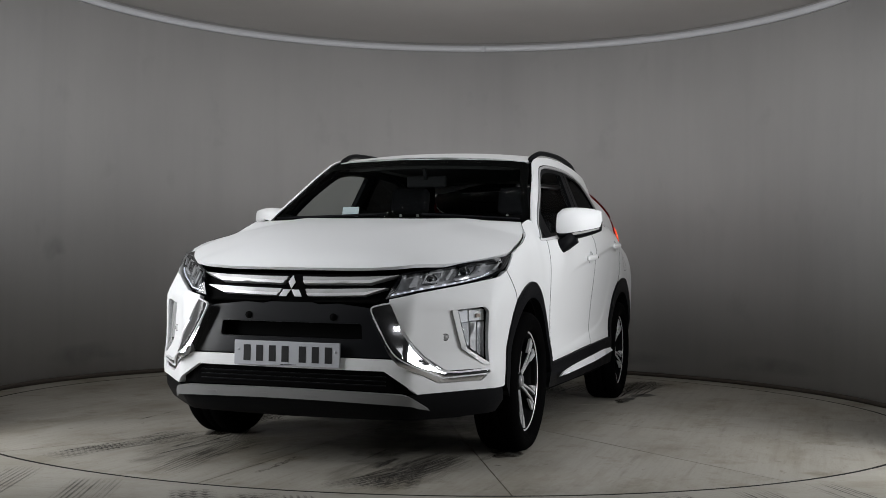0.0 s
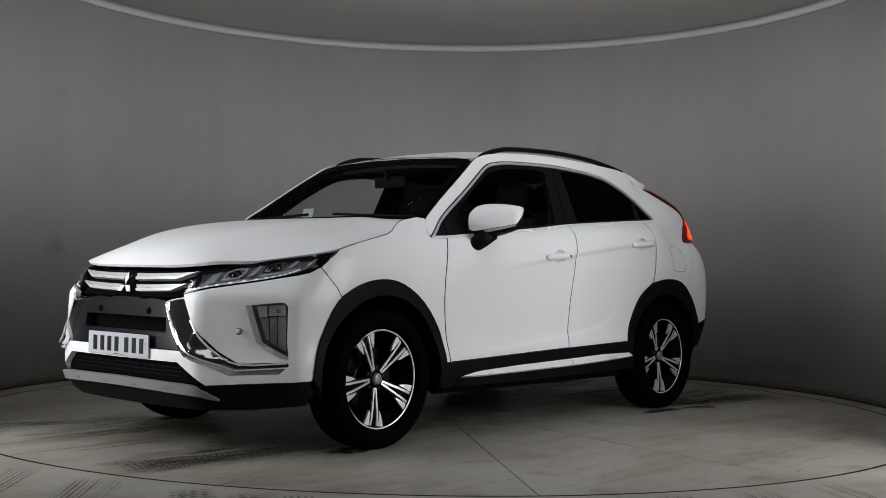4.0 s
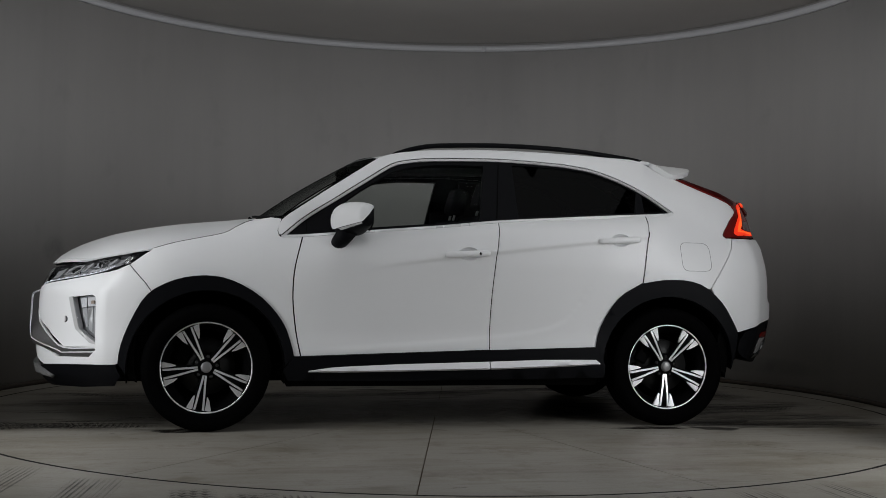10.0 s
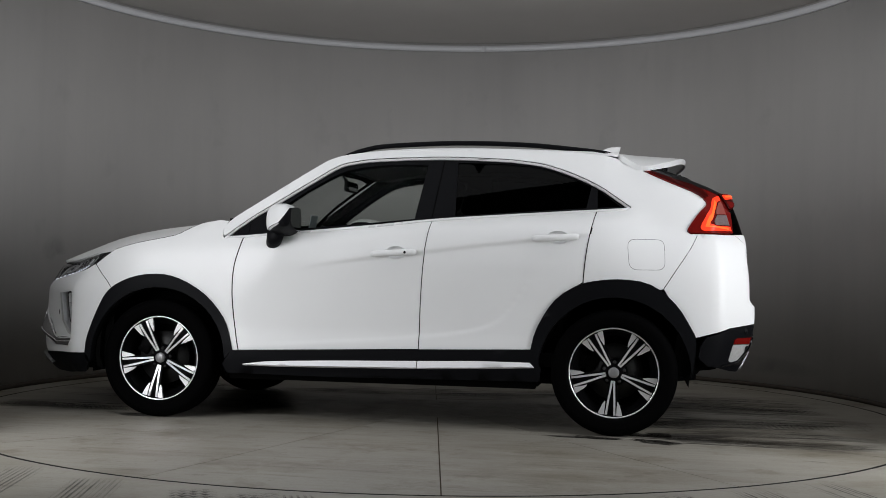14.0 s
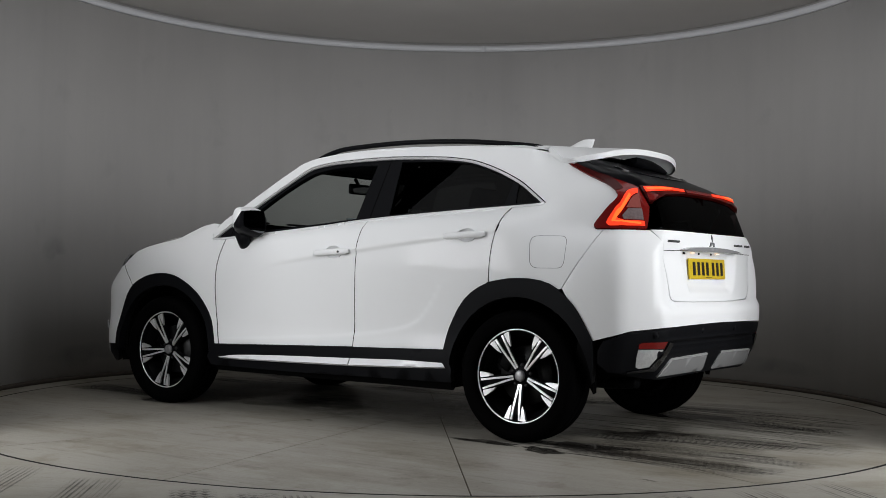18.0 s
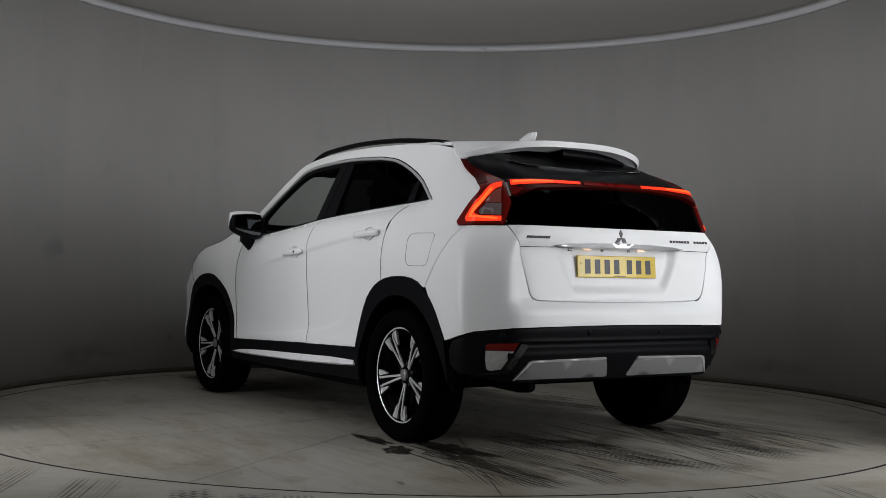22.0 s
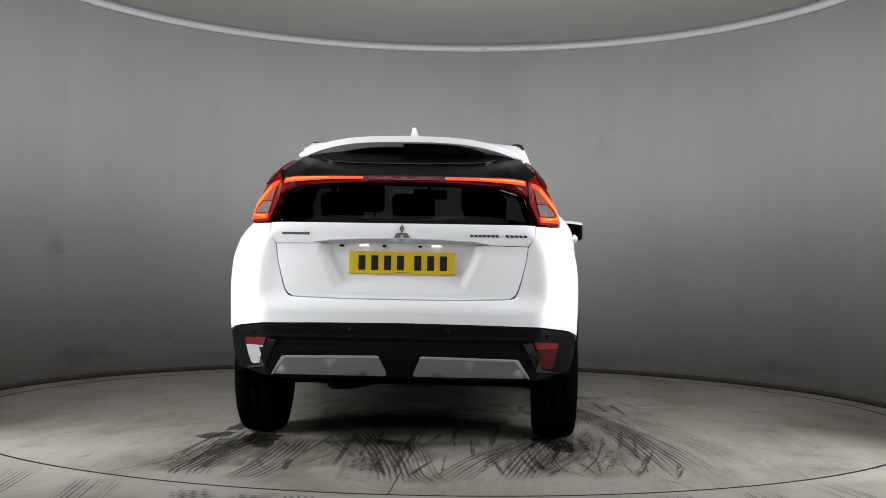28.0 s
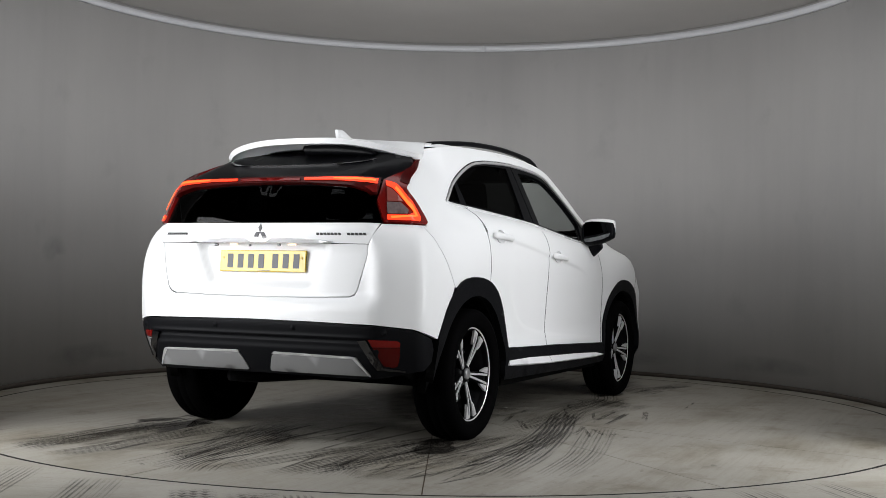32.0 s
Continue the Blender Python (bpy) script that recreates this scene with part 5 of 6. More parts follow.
# rear lamps
BAR = [(0, 1.353), (0.34, 1.351), (0.574, 1.350), (0.765, 1.343), (0.732, 1.26), (0.70, 1.262), (0.668, 1.28), (0.569, 1.306), (0.288, 1.323), (0, 1.326)]
bar = panel("light_bar", sym(BAR), rear, RED_DARK, car, "red light bar across the rear window", off=0.012, thick=0.03, cell=0.04, out=(-1, 0, 0))
panel("brake_light", sym([(0, 1.345), (0.22, 1.343), (0.22, 1.331), (0, 1.332)]), rear, RED, bar, "unlit high brake light", off=0.015, thick=0.004, cell=0.05, out=(-1, 0, 0))
for s in (-1, 1):
    def flip(pts):
        return [(s * a, z) for a, z in pts]
    panel("light_strip", flip([(0.25, 1.3445), (0.45, 1.3445), (0.62, 1.342), (0.745, 1.336), (0.735, 1.312), (0.62, 1.322), (0.45, 1.332), (0.25, 1.334)]), rear, GLOW, bar, "glowing red light strip", off=0.016, thick=0.004, cell=0.04, out=(-1, 0, 0))
    panel("light_core", flip([(0.46, 1.3405), (0.62, 1.338), (0.73, 1.331), (0.725, 1.323), (0.62, 1.330), (0.46, 1.336)]), rear, HOT, bar, "hot core of the light strip", off=0.018, thick=0.003, cell=0.04, out=(-1, 0, 0))
    panel("light_foot", flip([(0.735, 1.308), (0.728, 1.268), (0.70, 1.268), (0.66, 1.296)]), rear, RED, bar, "", off=0.016, thick=0.004, cell=0.04, out=(-1, 0, 0))
    body = cr([(1.115, 1.474), (1.013, 1.38), (0.927, 1.298), (1.004, 1.225), (1.081, 1.143), (1.066, 1.121)], 4) + [(0.779, 1.1235), (0.745, 1.235), (0.789, 1.336), (0.90, 1.380), (1.03, 1.468)]
    lamp = panel("tail_lamp", flip(body), tail, RED, car, "red tail lamp, lit", off=0.010, thick=0.03, cell=0.035, out=(-1, s * 0.6, 0))
    panel("lamp_spine", flip([(1.095, 1.466), (1.013, 1.392), (0.938, 1.315), (0.89, 1.330), (0.92, 1.390), (1.035, 1.460)]), tail, RED_DARK, lamp, "dark red upper lens", off=0.014, thick=0.003, cell=0.04, out=(-1, s * 0.6, 0))
    panel("light_hook", flip(cr([(0.800, 1.328), (0.865, 1.314), (0.915, 1.262), (0.965, 1.206), (1.005, 1.152), (0.99, 1.132)], 4) + [(0.792, 1.134), (0.794, 1.158)] + cr([(0.915, 1.160), (0.945, 1.178), (0.91, 1.222), (0.865, 1.268), (0.835, 1.294), (0.80, 1.306)], 4)), tail, GLOW, lamp, "glowing red hook of the tail lamp", off=0.016, thick=0.004, cell=0.03, out=(-1, s * 0.6, 0))
    panel("light_core", flip(cr([(0.86, 1.302), (0.90, 1.258), (0.95, 1.200), (0.978, 1.155)], 4) + [(0.815, 1.140), (0.815, 1.151), (0.955, 1.160)] + cr([(0.93, 1.200), (0.885, 1.252), (0.85, 1.291)], 4)), tail, HOT, lamp, "hot core of the tail lamp", off=0.0185, thick=0.003, cell=0.03, out=(-1, s * 0.6, 0))
    panel("reflector", flip([(0.797, 1.222), (0.88, 1.222), (0.922, 1.185), (0.914, 1.166), (0.797, 1.164)]), tail, PALE, lamp, "clear ribbed reflector", off=0.0165, thick=0.004, cell=0.04, out=(-1, s * 0.6, 0))
    panel("reflector", flip([(0.800, 1.300), (0.835, 1.286), (0.862, 1.262), (0.892, 1.226), (0.799, 1.226)]), tail, PINK, lamp, "pale red clear lens", off=0.0165, thick=0.004, cell=0.04, out=(-1, s * 0.6, 0))
# shark fin
rows = []
for i in range(9):
    t = i / 8
    x = -1.09 - 0.20 * t
    h = 0.066 * ease(1.18 * t) ** 1.1
    w = 0.016 + 0.040 * math.sin(math.pi * min(1, t * 0.9 + 0.1)) * (1 - 0.4 * t)
    z0 = roof_z(x) - 0.004
    rows.append([(x, -w, z0), (x - 0.02 * t, -w * 0.62, z0 + 0.45 * h), (x - 0.03 * t, -0.011, z0 + h), (x - 0.03 * t, 0.010, z0 + h), (x - 0.02 * t, w * 0.62, z0 + 0.45 * h), (x, w, z0)])
loft("antenna_fin", rows, PAINT, car, "white shark fin antenna", closed=True, caps=True)


# ---- glazing ----
def inset(path, d):
    """A path moved to its right hand by d."""
    run = []
    for i, p in enumerate(path):
        w = (Vector(path[min(len(path) - 1, i + 1)]) - Vector(path[max(0, i - 1)])).normalized()
        run.append((p[0] + d * w.y, p[1] - d * w.x))
    return run


WINDOW = [(x, z) for x, z in DLO_LOW] + DLO_UP
PANE_F = [(0.62, 1.115), (0.475, 1.128), (0.04, 1.166), (-0.19, 1.189), (-0.24, 1.512)] + cr([(-0.1, 1.514), (0.048, 1.508), (0.18, 1.492), (0.29, 1.462), (0.45, 1.372), (0.60, 1.270)], 3) + [(0.66, 1.225)]
PANE_R = [(-0.425, 1.208), (-0.8, 1.235), (-1.165, 1.260), (-1.19, 1.385)] + cr([(-1.08, 1.436), (-0.92, 1.489), (-0.8, 1.507), (-0.675, 1.518), (-0.415, 1.525)], 3)
PANE_Q = [(-1.228, 1.264), (-1.375, 1.270), (-1.255, 1.350), (-1.225, 1.368)]
for mirror in (False, True):
    wf = panel("window_frame", ring(ring(ring(WINDOW, PANE_F), PANE_R), PANE_Q), skin, CLAD, car, "black side window frame", off=-0.006, thick=0.03, cell=0.06, mirror=mirror)
    panel("window_pane", PANE_F, skin, CLEAR, wf, "clear front door window", off=-0.014, thick=0, cell=0.06, mirror=mirror)
    panel("window_pane", PANE_R, skin, TINT, wf, "dark tinted rear door window", off=-0.014, thick=0, cell=0.06, mirror=mirror)
    panel("window_pane", PANE_Q, skin, TINT, wf, "dark tinted quarter window", off=-0.014, thick=0, cell=0.06, mirror=mirror)
    panel("chrome_strip", line_band(DLO_LOW, 0.013), skin, BRIGHT, wf, "chrome strip under the windows", off=0.004, thick=0.012, cell=0.06, mirror=mirror)
    panel("chrome_strip", line_band(inset(DLO_UP, 0.0135), 0.013), skin, SATIN, wf, "satin chrome strip over the windows", off=0.003, thick=0.012, cell=0.06, mirror=mirror)
    panel("frame_groove", [(-0.292, 1.180), (-0.287, 1.180), (-0.335, 1.562), (-0.340, 1.562)], skin, SHELL, wf, "", off=-0.004, thick=0.002, cell=0.1, mirror=mirror)
    panel("frame_groove", [(0.802, 1.075), (0.806, 1.075), (0.806, 1.190), (0.802, 1.190)], skin, SHELL, wf, "", off=-0.004, thick=0.002, cell=0.1, mirror=mirror)

# ---- headlamps ----
def brow(a, z):
    """The nose at the height of the headlamps."""
    return nose(math.copysign(abs(a) - 0.043, a), z)


DRL = glow_mat("lit_running_lamp", (0.72, 0.78, 1.0), 0.9, (0.8, 0.8, 0.8))
LAMP = [(0.490, 0.768), (0.560, 0.884), (0.62, 0.893), (0.686, 0.903), (0.817, 0.925), (0.94, 0.944), (1.056, 0.959), (1.16, 0.972), (1.25, 0.982), (1.157, 0.912), (1.05, 0.871), (0.872, 0.840), (0.642, 0.805)]
LAMP_GREY = node_mat("lamp_housing_grey", (0.42, 0.42, 0.43), 0.3, 0.25, grain=0.3, scale=60, bump=0.2)
for s in (-1, 1):
    def flip(pts):
        return [(s * a, z) for a, z in pts]
    o = (1, s * 0.7, 0)
    hl = panel("headlamp", flip(LAMP), brow, LAMP_GREY, car, "headlamp with a lit running light", off=-0.040, thick=0, cell=0.04, out=o)
    panel("bezel", ring(flip(LAMP), flip([(0.525, 0.792), (0.572, 0.874), (0.686, 0.893), (0.82, 0.915), (1.0, 0.940), (1.11, 0.953), (1.13, 0.94), (1.10, 0.905), (1.04, 0.880), (0.872, 0.849), (0.65, 0.814)])), brow, GLOSS, hl, "gloss black bezel", off=-0.014, thick=0.03, cell=0.04, out=o)
    panel("lens", flip(LAMP), brow, LENS, hl, "clear headlamp lens", off=-0.002, thick=0, cell=0.04, out=o)
    guide = cr([(0.515, 0.784), (0.641, 0.811), (0.872, 0.847), (0.99, 0.872), (1.045, 0.893)], 4)
    panel("light_guide", flip(line_band(guide, 0.006)), brow, BRIGHT, hl, "pale strip under the running lights", off=-0.012, thick=0.004, cell=0.04, out=o)
    for i in range(len(guide) - 1):
        p, q = Vector(guide[i]), Vector(guide[i + 1])
        panel("running_light", flip(line_band([tuple(p.lerp(q, 0.35)), tuple(p.lerp(q, 0.65))], 0.0045)), brow, DRL, hl, "lit white running light", off=-0.008, thick=0.004, cell=0.04, out=o)
    for k, (a0, z0) in enumerate(((0.735, 0.868), (0.915, 0.900))):
        q, nn = Vector(brow(s * a0, z0)), normal_at(brow, s * a0, z0)
        nn = nn if nn.x > 0 else -nn
        bowl = lathe("projector", [(0.0, 0.018), (0.012, 0.016), (0.020, 0.010), (0.024, 0.0), (0.027, 0.002), (0.031, 0.004), (0.033, 0.0), (0.030, -0.03)], GLOSS, hl, "round projector lens", 24)
        bowl.matrix_basis = Matrix.Translation(q - nn * 0.036) @ Vector((nn.x, nn.y, nn.z * 0.3)).to_track_quat("Y", "Z").to_matrix().to_4x4()
        rim = [(a0 - 0.058, z0 - 0.026), (a0 - 0.040, z0 + 0.010), (a0 - 0.008, z0 + 0.024), (a0 + 0.056, z0 + 0.030), (a0 + 0.050, z0 + 0.006), (a0 + 0.018, z0 - 0.020)]
        mid = Vector((a0, z0))
        hole = [tuple(mid + (Vector(c) - mid) * 0.78) for c in rim]
        panel("module_frame", ring(flip(rim), flip(hole)), brow, POLISHED if k else DULL_CHROME, hl, "chrome frame round the lamp module", off=-0.014, thick=0.012, cell=0.05, out=o)
        panel("module_bowl", flip(hole), brow, BRIGHT, hl, "silver bowl of the lamp module", off=-0.034, thick=0.004, cell=0.05, out=o)
    for pts, mat in (([(0.60, 0.822), (0.635, 0.868), (0.665, 0.880), (0.650, 0.830)], LAMP_GREY), ([(0.80, 0.862), (0.835, 0.908), (0.852, 0.911), (0.825, 0.866)], DULL_CHROME), ([(0.66, 0.826), (0.80, 0.850), (0.80, 0.842), (0.66, 0.818)], DULL_CHROME),
                     ([(0.975, 0.898), (1.005, 0.934), (1.025, 0.938), (0.998, 0.902)], DULL_CHROME), ([(0.85, 0.866), (1.03, 0.898), (1.03, 0.888), (0.86, 0.856)], DULL_CHROME), ([(0.84, 0.928), (0.95, 0.944), (0.955, 0.938), (0.85, 0.921)], LAMP_GREY), ([(1.06, 0.905), (1.10, 0.945), (1.12, 0.948), (1.085, 0.912)], LAMP_GREY)):
        panel("reflector", flip(pts), brow, mat, hl, "bright reflector facet", off=-0.017, thick=0.012, cell=0.05, out=o)

# ---- roof rails ----
for s in (-1, 1):
    path = cr2([(0.31, 0.604, 1.548), (0.26, 0.606, 1.572), (0.15, 0.612, 1.606), (0.0, 0.616, 1.627), (-0.4, 0.618, 1.641), (-0.8, 0.602, 1.631), (-1.1, 0.574, 1.605), (-1.25, 0.556, 1.587), (-1.31, 0.548, 1.574)])
    tube("roof_rail", [(x, s * y, z) for x, y, z in path], lambda t: 0.019 * min(1, 0.35 + 6 * min(t, 1 - t)), CLAD, car, "black roof rail", 10, squash=0.75)

# ---- door handles ----
for x0, x1, z0, z1, key in ((0.036, -0.227, 0.981, 0.996, True), (-0.882, -1.139, 1.078, 1.092, False)):
    for mirror in (False, True):
        k = -1 if mirror else 1
        xm = (x0 + x1) / 2 - 0.01
        rows = []
        for i in range(13):
            t = i / 12
            x, z = x0 + (x1 - x0) * t, z0 + (z1 - z0) * t
            y = skin(x, z)[1]
            lift = 0.004 + 0.034 * math.sin(math.pi * min(1, max(0, 0.06 + 0.88 * t))) ** 0.45
            h = 0.0165 if 0.06 < t < 0.94 else 0.011
            rows.append([(x, k * (y + lift * d), z + h * e) for d, e in ((0.25, -0.9), (0.7, -1.1), (1.0, -0.7), (1.08, 0.0), (1.0, 0.7), (0.7, 1.1), (0.25, 0.9))])
        hd = loft("door_handle", rows, PAINT, car, "white pull handle", closed=True, caps=True)
        bowl = []
        for r, d in ((1.02, -0.001), (0.92, -0.009), (0.7, -0.019), (0.35, -0.025), (0.02, -0.026)):
            bowl.append([(xm + 0.060 * r * math.cos(2 * math.pi * i / 24), k * (skin(xm, (z0 + z1) / 2 + 0.037 * r * math.sin(2 * math.pi * i / 24))[1] + 0.002 + d), (z0 + z1) / 2 + 0.002 + 0.037 * r * math.sin(2 * math.pi * i / 24)) for i in range(24)])
        loft("handle_cup", bowl, PAINT, car, "white cup behind the handle", closed=True)
        if key and not mirror:
            lock = lathe("key_hole", [(0.0, 0.003), (0.006, 0.003), (0.0075, 0.0)], GLOSS, hd, "dark key hole", 12)
            lock.matrix_basis = pose(-0.165, skin(-0.165, 0.99)[1] + 0.036, 0.992)

# ---- door mirrors ----
SILVERED = node_mat("mirror_silver", (0.14, 0.145, 0.15), 0.02, 1.0)
for s in (-1, 1):
    def section(u, a0, a1, n, grow=0.0):
        y = 0.858 + 0.222 * u
        hx, hz = 0.103 - 0.015 * u - 0.058 * u ** 2.2 + grow, (0.090 - 0.036 * u ** 2.5 + grow) * min(1, 0.8 + 2 * u)
        cx, cz = 0.570 - 0.015 * u - 0.058 * u ** 2.2, 1.160 + 0.026 * u
        out = []
        for i in range(n + 1):
            a = radians(a0 + (a1 - a0) * i / n)
            c, d = math.cos(a), math.sin(a)
            out.append((max(cx + hx * math.copysign(abs(c) ** 0.75, c), 0.470 + 0.25 * grow), s * y, cz + hz * math.copysign(abs(d) ** 0.75, d)))
        return out
    us = (0.0, 0.08, 0.2, 0.4, 0.6, 0.8, 0.92, 0.985)
    mirror_body = loft("door_mirror", [section(u, 0, 345, 23) for u in us], CLAD, car, "door mirror with white cap", closed=True, caps=True)
    loft("mirror_cap", [section(u, -28, 140, 20, 0.004) for u in us] + [[(0.497, s * 1.083, 1.19)] * 21], PAINT, mirror_body, "white mirror cap")
    loft("indicator", [section(u, -42, -30, 3, 0.004) for u in (0.35, 0.5, 0.7, 0.9, 0.97)], CLEAR_LENS, mirror_body, "clear side indicator")
    g = [(0.4675, s * (0.876 + 0.182 * u), 1.166 + 0.018 * u + e * (0.070 - 0.024 * u ** 2)) for u, e in ((0, -0.7), (0.05, -0.95), (0.3, -1), (0.7, -1), (0.95, -0.9), (1, -0.5), (1, 0.5), (0.95, 0.9), (0.7, 1), (0.3, 1), (0.05, 0.95), (0, 0.7))]
    mesh_part("mirror_glass", g, [tuple(range(12)) if s > 0 else tuple(range(12))[::-1]], SILVERED, mirror_body, "silvered mirror glass", smooth=False)
    arm = []
    for t, c, rx, rz in ((0, (0.635, 0.850, 1.022), 0.034, 0.026), (0.3, (0.632, 0.868, 1.034), 0.046, 0.034), (0.6, (0.615, 0.90, 1.060), 0.05, 0.038), (1, (0.59, 0.945, 1.105), 0.055, 0.045)):
        arm.append([(c[0] + rx * math.cos(2 * math.pi * i / 14), s * c[1] - s * 0.02 * math.sin(2 * math.pi * i / 14), c[2] + rz * math.sin(2 * math.pi * i / 14)) for i in range(14)])
    loft("mirror_arm", arm, CLAD, mirror_body, "black mirror arm", closed=True, caps=True)

# ---- number plates, their characters as plain bars ----
PLATE_WHITE = node_mat("white_plate", (0.44, 0.45, 0.48), 0.35, grain=0.08, scale=200, coat=0.4)
PLATE_YELLOW = node_mat("yellow_plate", (0.60, 0.42, 0.015), 0.35, grain=0.08, scale=200, coat=0.4)
INK = node_mat("plate_ink", (0.008, 0.008, 0.009), 0.4)


def plate(m, material, label):
    pl = block("number_plate", (-0.26, 0.26, -0.0045, 0.0045, -0.0555, 0.0555), material, car, label, 0.004)
    pl.matrix_basis = m
    for x in (-0.195, -0.132, -0.069, -0.006, 0.079, 0.142, 0.205):
        block("plate_bar", (x - 0.017, x + 0.017, -0.006, -0.0046, -0.036, 0.036), INK, pl, "", 0)
    block("plate_bar", (-0.03, 0.05, -0.0055, -0.0046, -0.049, -0.046), INK, pl, "", 0)
    for x in (-0.238, 0.238):
        sc = lathe("plate_screw", [(0.0, -0.008), (0.005, -0.0075), (0.0065, -0.0045)], material, pl, "", 12)
        sc.matrix_basis = pose(x, 0, 0.015)


plate(pose(2.281, 0, 0.509, 0, 0, 90), PLATE_WHITE, "white front number plate")
plate(pose(-2.026, 0, 0.926, -4, 0, -90), PLATE_YELLOW, "yellow rear number plate")

# ---- fuel flap ----
FUEL = rounded([(-1.398, 1.084), (-1.600, 1.084), (-1.607, 0.914), (-1.413, 0.914)], 0.045, 5)
SEAM_GREY = node_mat("seam_shadow_grey", (0.16, 0.16, 0.165), 0.7)
f2 = side(FUEL)
cx, cz = sum(p[0] for p in f2) / len(f2), sum(p[1] for p in f2) / len(f2)
panel("fuel_flap", ring(f2, [(cx + (x - cx) * 0.978, cz + (z - cz) * 0.974) for x, z in f2]), skin, SEAM_GREY, car, "grey seam round the fuel flap", off=0.0006, thick=0.001, cell=0.05)


# ---- cabin ----
hl_in = [(0.40, 0.0), (0.38, 0.45), (0.30, 0.56), (0, 0.585), (-0.5, 0.585), (-1.1, 0.54), (-1.35, 0.50), (-1.35, 0.0)]
panel("headlining", hl_in + [(x, -y) for x, y in reversed(hl_in) if y > 0], roof_top, GREY_TRIM, car, "dark grey headlining", off=-0.045, thick=0.02, cell=0.1, out=(0, 0, 1))
block("dashboard", (0.56, 1.0, -0.74, 0.74, 0.72, 1.13), CABIN, car, "black dashboard", 0.06, seg=4)
block("instrument_hood", (0.52, 0.70, -0.54, -0.20, 1.06, 1.15), CABIN, car, "black instrument hood", 0.03, seg=3)
block("centre_screen", (0.56, 0.58, -0.12, 0.12, 1.06, 1.17), GLOSS, car, "centre display screen", 0.006)
block("cabin_floor", (-1.2, 0.9, -0.76, 0.76, 0.36, 0.44), CABIN, car, "black cabin floor", 0.01)
block("centre_console", (-0.3, 0.6, -0.12, 0.12, 0.44, 0.74), CABIN, car, "black centre console", 0.03)
for k in (-1, 1):
    panel("door_trim", [(0.90, 0.45), (0.90, 1.045), (0.83, 1.058), (0.475, 1.09), (0.04, 1.13), (-0.297, 1.165), (-0.8, 1.20), (-1.2, 1.225), (-1.1, 0.9), (-0.85, 0.45)], skin, CABIN, car, "black door lining", off=-0.055, thick=0.02, cell=0.1, mirror=k < 0)
    block("centre_pillar", (-0.40, -0.22, k * 0.735 - 0.02, k * 0.735 + 0.02, 1.05, 1.30), CABIN, car, "", 0.015)


def seat(name, x, y, w, lean, label, head=True, top=0.62):
    base = block(name, (x - 0.05, x + 0.48, y - w, y + w, 0.50, 0.66), CLOTH, car, label, 0.05, seg=3)
    back = block("backrest", (-0.07, 0.07, -w, w, 0.0, top), CLOTH, base, "", 0.05, pose(x, y, 0.62, 0, -lean, 0), 3)
    if head:
        block("headrest", (-0.05, 0.05, -0.125, 0.125, top + 0.05, top + 0.23), CLOTH, base, "", 0.04, pose(x, y, 0.62, 0, -lean, 0), 3)
        for q in (-0.06, 0.06):
            block("headrest_post", (-0.007, 0.007, q - 0.007, q + 0.007, top - 0.02, top + 0.08), CHROME, base, "", 0.002, pose(x, y, 0.62, 0, -lean, 0))
    return base


for y in (0.37, -0.37):
    seat("front_seat", -0.12, y, 0.25, 16, "black cloth front seat")
bench = seat("rear_seat", -0.98, 0, 0.64, 20, "black cloth rear bench", head=False, top=0.58)
for y in (-0.40, 0.0, 0.40):
    block("headrest", (-0.045, 0.045, y - 0.12, y + 0.12, 0.60, 0.74), CLOTH, bench, "", 0.035, pose(-0.98, 0, 0.62, 0, -20, 0), 3)
block("parcel_shelf", (-1.85, -1.28, -0.58, 0.58, 1.06, 1.09), CABIN, car, "black parcel shelf", 0.01)
ring_path = [(0.0, 0.185 * math.cos(2 * math.pi * i / 32), 0.185 * math.sin(2 * math.pi * i / 32)) for i in range(32)]
sw = tube("steering_wheel", ring_path, 0.016, CABIN, car, "black steering wheel", 8, closed=True)
sw.matrix_basis = pose(0.40, -0.37, 1.005, 0, 24, 0)
block("wheel_hub", (-0.01, 0.05, -0.07, 0.07, -0.06, 0.06), CABIN, sw, "", 0.02)
for a in (0, 180, 270):
    c, d = math.cos(radians(a)), math.sin(radians(a))
    tube("wheel_arm", [(0, 0.05 * c, 0.05 * d), (0, 0.18 * c, 0.18 * d)], 0.016, CABIN, sw, "", 6)
mi = block("interior_mirror", (0.40, 0.43, -0.125, 0.125, 1.39, 1.46), CABIN, car, "black interior mirror", 0.015)
block("mirror_glass", (0.3985, 0.3995, -0.11, 0.11, 1.399, 1.451), SILVERED, mi, "silvered glass", 0)
tube("mirror_stalk", [(0.43, 0, 1.44), (0.47, 0, 1.50)], 0.012, CABIN, mi, "", 6)
# white card on the dashboard
PAPER = node_mat("white_card", (0.55, 0.62, 0.66), 0.6, grain=0.05, scale=100)
card = block("card", (-0.001, 0.001, -0.054, 0.054, 0.0, 0.125), PAPER, None, "", 0)
tagged(card, "small pale paper card propped on the dashboard", "card")
CARD_SPOT = CAR_SPOT @ pose(0.79, -0.345, 1.131, 0, -12, -8)
# underside clutter
tube("exhaust", [(-1.2, 0.2, 0.28), (-1.6, 0.3, 0.29), (-1.78, 0.36, 0.31)], 0.032, CLAD, car, "dark dull exhaust pipe", 12)
tube("axle", [(-1.335, -0.7, 0.30), (-1.335, 0.7, 0.30)], 0.035, SHELL, car, "", 8)


